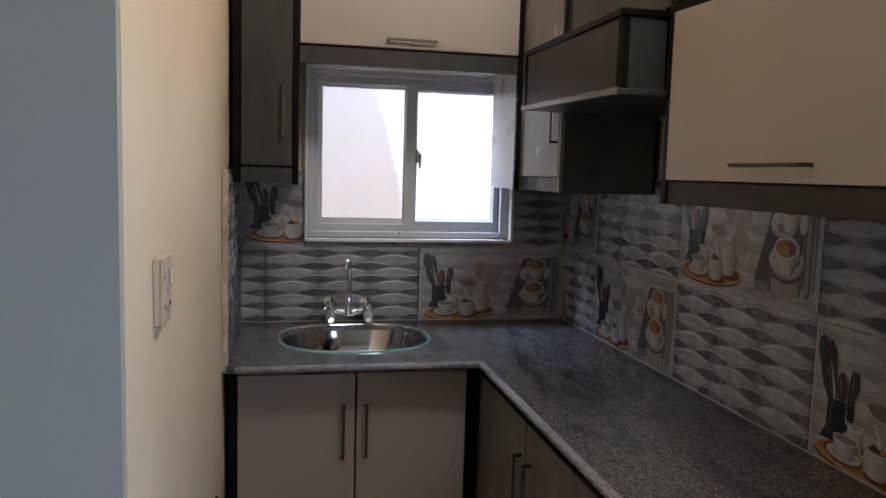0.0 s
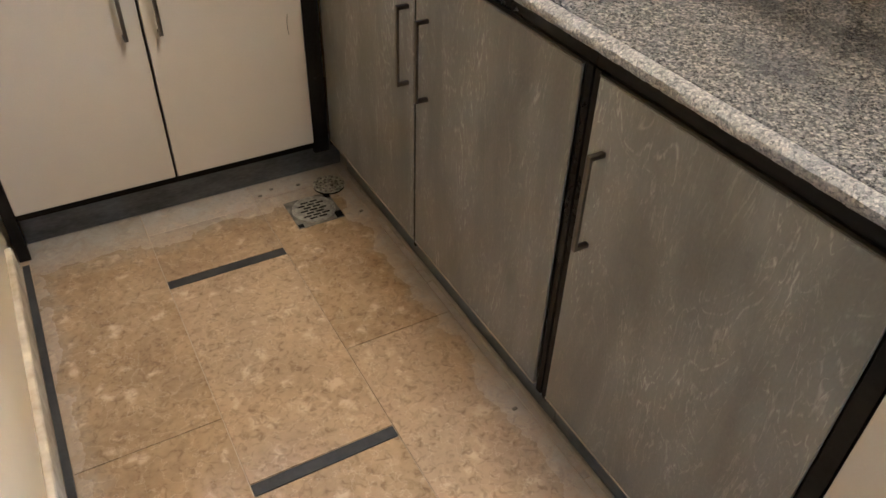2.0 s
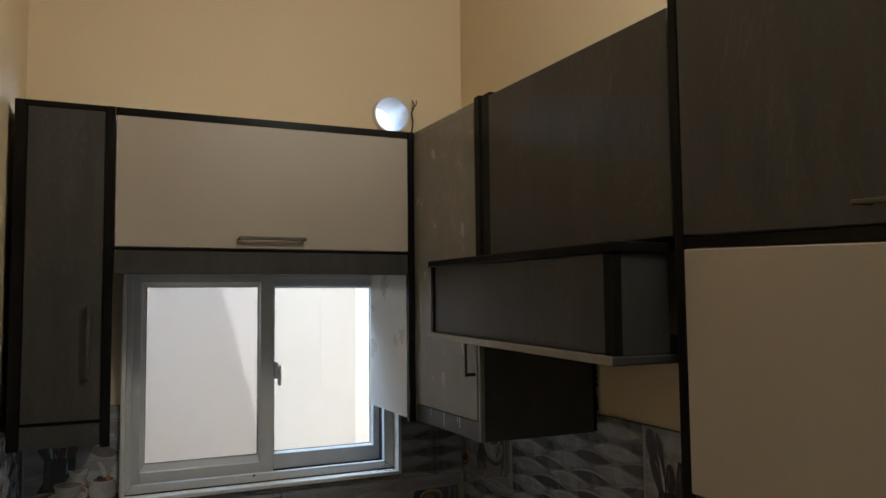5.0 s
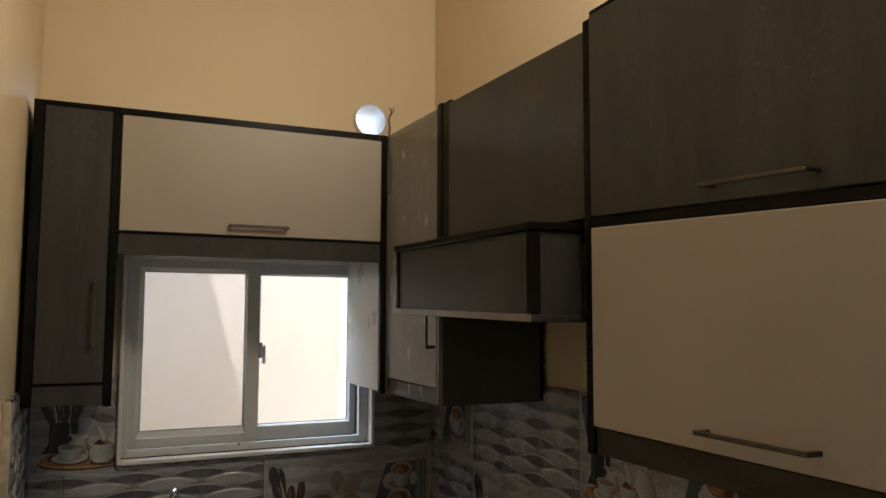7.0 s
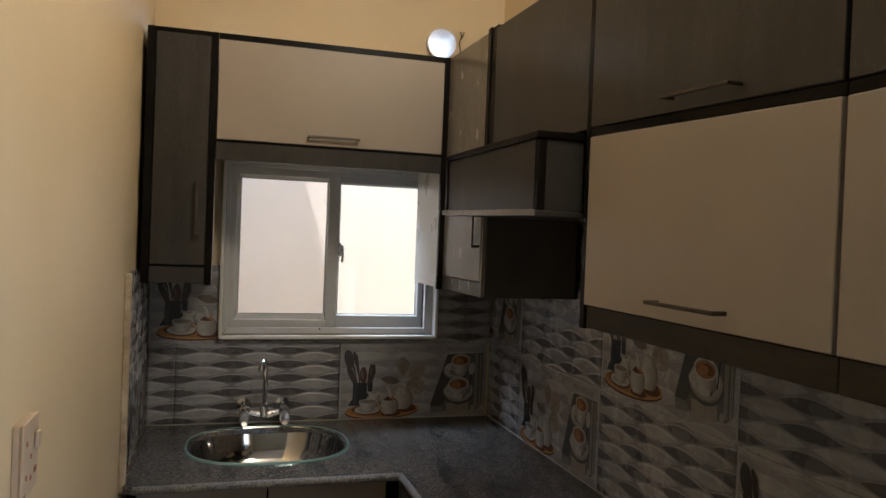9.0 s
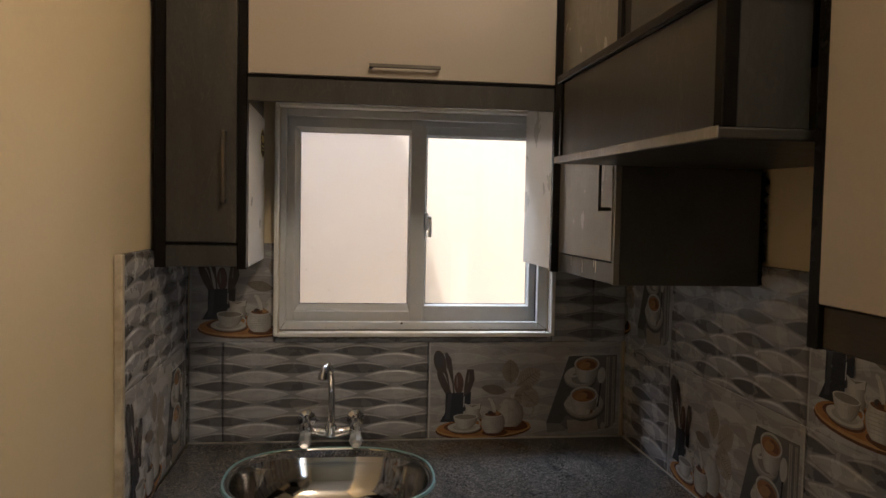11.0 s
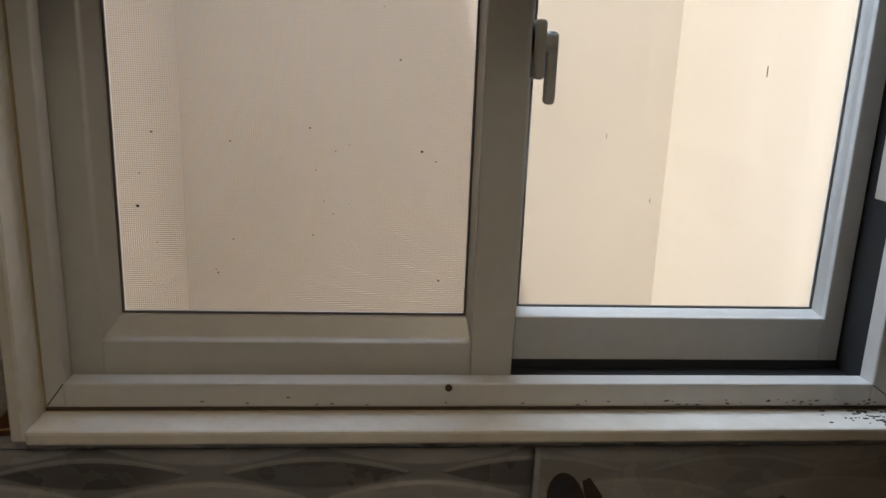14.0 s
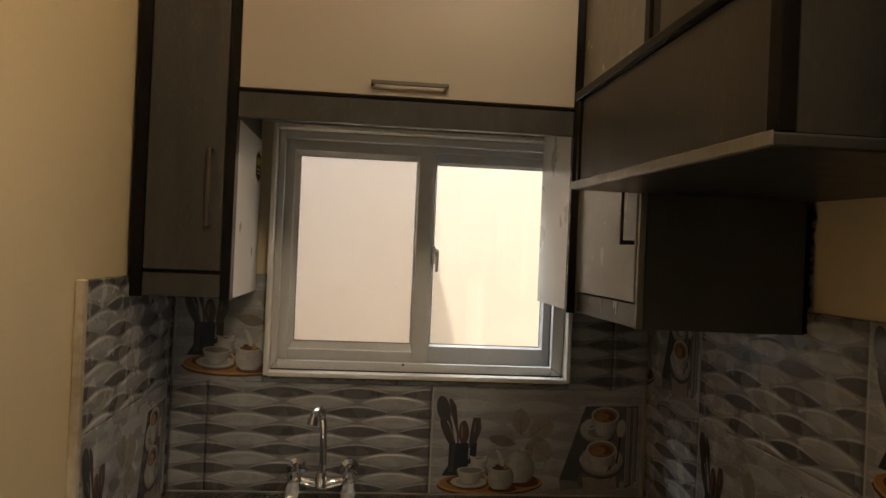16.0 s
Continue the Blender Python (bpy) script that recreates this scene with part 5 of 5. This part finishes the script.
        disc(sx + 0.004, sz - 0.002, r * 0.6, r * 0.4, "china_shade")
        ring(x - 0.045 * size, z + 0.034 * size, 0.017, 0.015, 0.006, "china_light")
        vessel(x, z, [(h * size, w * size) for h, w in coffee_cup])
        disc(x, z + 0.063 * size, 0.0435 * size, 0.026 * size, "china_light")
        disc(x, z + 0.062 * size, 0.038 * size, 0.0215 * size, "china_shade")
        disc(x - 0.001, z + 0.060 * size, 0.0365 * size, 0.0195 * size, "coffee")
        disc(x + 0.012 * size, z + 0.062 * size, 0.020 * size, 0.012 * size, "coffee_dark", tilt=-0.4)
        disc(x - 0.008 * size, z + 0.058 * size, 0.020 * size, 0.011 * size, "foam", tilt=0.2)
    disc(0.537, 0.187, 0.014, 0.027, "china_shade", tilt=-0.08)
    disc(0.536, 0.189, 0.0125, 0.0245, "china", tilt=-0.08)
    tapered([(0.534, 0.165), (0.530, 0.12), (0.526, 0.09)], [0.003, 0.002, 0.003], "charcoal")
    shape([(0.488, 0.066), (0.5, 0.068), (0.502, 0.083), (0.489, 0.081)], "china_light")
    shape([(0.504, 0.07), (0.511, 0.073), (0.51, 0.082), (0.504, 0.08)], "coffee_dark")
    # dry leaves behind the tea pot
    leaf(0.252, 0.165, 0.075, 0.026, 1.62, "leaf")
    leaf(0.272, 0.158, 0.085, 0.031, 0.62, "leaf_pale")
    leaf(0.262, 0.128, 0.075, 0.03, 0.05, "leaf")
    leaf(0.29, 0.14, 0.062, 0.03, -0.75, "leaf_pale")
    leaf(0.238, 0.14, 0.078, 0.015, 2.95, "leaf_dark")
    # round wooden tray
    disc(0.170, 0.026, 0.147, 0.031, "tray_dark", tilt=0.03)
    disc(0.171, 0.031, 0.146, 0.0305, "tray_light", tilt=0.03)
    disc(0.170, 0.034, 0.142, 0.0275, "tray", tilt=0.03)
    disc(0.166, 0.037, 0.118, 0.021, "tray_dark", tilt=0.03)
    disc(0.180, 0.033, 0.116, 0.0195, "tray", tilt=0.03)
    tapered([(0.272, 0.052), (0.292, 0.046), (0.303, 0.036)], [0.003, 0.0045, 0.003], "tray_dark")
    # utensils in their dark holder
    tapered([(0.034, 0.24), (0.056, 0.19), (0.075, 0.13)], [0.006, 0.004, 0.0035], "spoon")
    disc(0.034, 0.232, 0.0185, 0.036, "spoon", tilt=0.22)
    disc(0.031, 0.238, 0.011, 0.025, "charcoal_light", tilt=0.22)
    tapered([(0.051, 0.26), (0.06, 0.24), (0.068, 0.19), (0.077, 0.13)], [0.004, 0.0085, 0.007, 0.004], "spoon")
    tapered([(0.057, 0.212), (0.068, 0.165), (0.074, 0.13)], [0.001, 0.0045, 0.002], "steel")
    tapered([(0.030, 0.204), (0.039, 0.186), (0.05, 0.16), (0.064, 0.13)], [0.006, 0.011, 0.0105, 0.007], "spoon")
    disc(0.092, 0.168, 0.0145, 0.0335, "spoon_red", tilt=0.03)
    disc(0.087, 0.172, 0.003, 0.02, "spoon_light", tilt=0.05, n=10)
    tapered([(0.127, 0.21), (0.126, 0.18), (0.119, 0.15), (0.114, 0.12)], [0.010, 0.0145, 0.011, 0.006], "spoon")
    tapered([(0.123, 0.2), (0.121, 0.17)], [0.001, 0.0025], "spoon_light")
    shape([(0.036, 0.05), (0.052, 0.078), (0.053, 0.138), (0.107, 0.14), (0.107, 0.05)], "charcoal")
    shape([(0.105, 0.128), (0.13, 0.142), (0.128, 0.09), (0.104, 0.08)], "charcoal")
    shape([(0.1075, 0.126), (0.1105, 0.128), (0.1095, 0.096), (0.1065, 0.095)], "steel")
    shape([(0.06, 0.136), (0.072, 0.137), (0.066, 0.06), (0.052, 0.058)], "charcoal_light")
    # milk jug, tea pot, sugar pot, cup on its saucer
    vessel(0.139, 0.053, creamer, lean=-0.05)
    shape([(0.107, 0.107), (0.13, 0.1), (0.16, 0.106), (0.158, 0.09), (0.128, 0.085)], "china_light")
    shape([(0.118, 0.103), (0.132, 0.099), (0.156, 0.103), (0.135, 0.095)], "china_shade")
    disc(0.262, 0.033, 0.045, 0.012, "tray_dark", n=18)
    ring(0.306, 0.088, 0.021, 0.023, 0.0055, "china_mid")
    vessel(0.25, 0.033, tea_pot)
    disc(0.252, 0.121, 0.018, 0.0045, "china_mid", n=16)
    disc(0.257, 0.128, 0.007, 0.007, "china_light", n=12)
    tapered([(0.218, 0.088), (0.204, 0.098), (0.196, 0.112)], [0.010, 0.007, 0.005], "china_mid")
    disc(0.205, 0.016, 0.04, 0.011, "tray_dark", n=18)
    ring(0.168, 0.08, 0.010, 0.012, 0.004, "china")
    vessel(0.199, 0.014, sugar_pot)
    for k in range(6):
        disc(0.199, 0.026 + 0.0065 * k, 0.033, 0.0007, "china_mid", n=12)
    disc(0.199, 0.0725, 0.030, 0.008, "china_light", n=18)
    disc(0.199, 0.0725, 0.0265, 0.0062, "coffee_dark", n=16)
    for x, z, ink in ((0.19, 0.077, "spoon"), (0.205, 0.079, "coffee_dark"), (0.212, 0.075, "foam"), (0.198, 0.074, "tray_dark")):
        disc(x, z, 0.008, 0.006, ink, n=9)
    tapered([(0.204, 0.078), (0.198, 0.1), (0.19, 0.117), (0.183, 0.121)], [0.0045, 0.0055, 0.0045, 0.003], "china_light")
    disc(0.114, 0.029, 0.0515, 0.0175, "tray_dark")
    disc(0.111, 0.032, 0.0505, 0.0165, "china_shade")
    disc(0.110, 0.034, 0.0495, 0.0155, "china_light")
    disc(0.112, 0.034, 0.036, 0.0105, "china_mid")
    ring(0.15, 0.046, 0.011, 0.011, 0.004, "china")
    vessel(0.1145, 0.029, tea_cup)
    disc(0.1145, 0.066, 0.0375, 0.0095, "china_light")
    disc(0.1145, 0.0655, 0.0335, 0.0075, "china_shade")
    # keep what lies on the cut tile
    for co, no in (((u0 + 0.001, 0, 0), (-1, 0, 0)), ((u1 - 0.001, 0, 0), (1, 0, 0)), ((0, 0, v0 + 0.001), (0, 0, -1)), ((0, 0, v1 - 0.001), (0, 0, 1))):
        bmesh.ops.bisect_plane(bm, geom=list(bm.verts) + list(bm.edges) + list(bm.faces), plane_co=co, plane_no=no, clear_outer=True)
    me = bpy.data.meshes.new("printed_picture")
    for f in bm.faces:
        if f.normal.y > 0:
            f.normal_flip()
    bm.to_mesh(me)
    bm.free()
    for k in PRINT_KEYS:
        me.materials.append(P[k])
    print_cache[key] = me
    return me


def wall_tile(wall, corner, turn, kind, u0=0.0, u1=TW, v0=0.0, v1=TH):
    """A tile on a wall. corner: the lower left corner of the whole tile on the wall's plaster."""
    m = M_WAVE if kind == "wave" else M_DECOR
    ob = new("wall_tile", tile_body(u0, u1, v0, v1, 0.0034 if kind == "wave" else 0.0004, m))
    ob.parent = wall
    ob.matrix_basis = Matrix.Translation(corner) @ Matrix.Rotation(radians(turn), 4, "Z")
    if kind == "picture":
        p = new("printed_picture", picture(u0, u1, v0, v1))
        p.parent = ob
        tagged(p, "printed picture of utensils, tea tray and coffee cups")


yb, xr, xl = YB + TILE_T, XR + TILE_T, XL - TILE_T
# window wall
for z, row in ((Z1, (("wave", 0.22 - TW, 0.505, TW), ("wave", 0.22, 0, TW), ("picture", 0.821, 0, TW))),):
    for kind, x, a, b in row:
        wall_tile(wall_back, (x, yb, z), 0, kind, a, b, CUT)
top = 1.41 - Z2
wall_tile(wall_back, (0.127, yb, Z2), 0, "picture", 0.0, WIN[0] - 0.012 - 0.127, 0.0, top)
wall_tile(wall_back, (0.127, yb, Z2), 0, "wave", WIN[0] - 0.012 - 0.127, TW, 0.0, WIN[2] - 0.014 - Z2)
wall_tile(wall_back, (0.727, yb, Z2), 0, "wave", 0.0, WIN[1] + 0.012 - 0.727, 0.0, WIN[2] - 0.014 - Z2)
wall_tile(wall_back, (0.727, yb, Z2), 0, "wave", WIN[1] + 0.012 - 0.727, TW, 0.0, top)
wall_tile(wall_back, (1.327, yb, Z2), 0, "wave", 0.0, 0.102, 0.0, top)
# long wall: the tiles run towards the opening
for z, rows in ((Z1, (("wave", 2.832 + TW, TW - 0.333, TW), ("picture", 2.832, 0, TW), ("wave", 2.231, 0, TW), ("picture", 1.630, 0, TW), ("wave", 1.029, 0, TW))),
                (Z2, (("picture", 2.832 + TW, TW - 0.333, TW), ("wave", 2.832, 0, TW), ("picture", 2.231, 0, TW), ("wave", 1.630, 0, TW), ("picture", 1.029, 0, TW)))):
    for kind, y, a, b in rows:
        wall_tile(wall_right, (xr, y, z), -90, kind, a, b, CUT if z == Z1 else 0.0, TH if z == Z1 else top)
# short end wall
for z, kind, t in ((Z1, "picture", TH), (Z2, "wave", top)):
    wall_tile(wall_left, (xl, 2.534, z), 90, kind, 0, TW, CUT if z == Z1 else 0, t)
    wall_tile(wall_left, (xl, 2.534 + TW, z), 90, "wave", 0, 0.03, CUT if z == Z1 else 0, t)
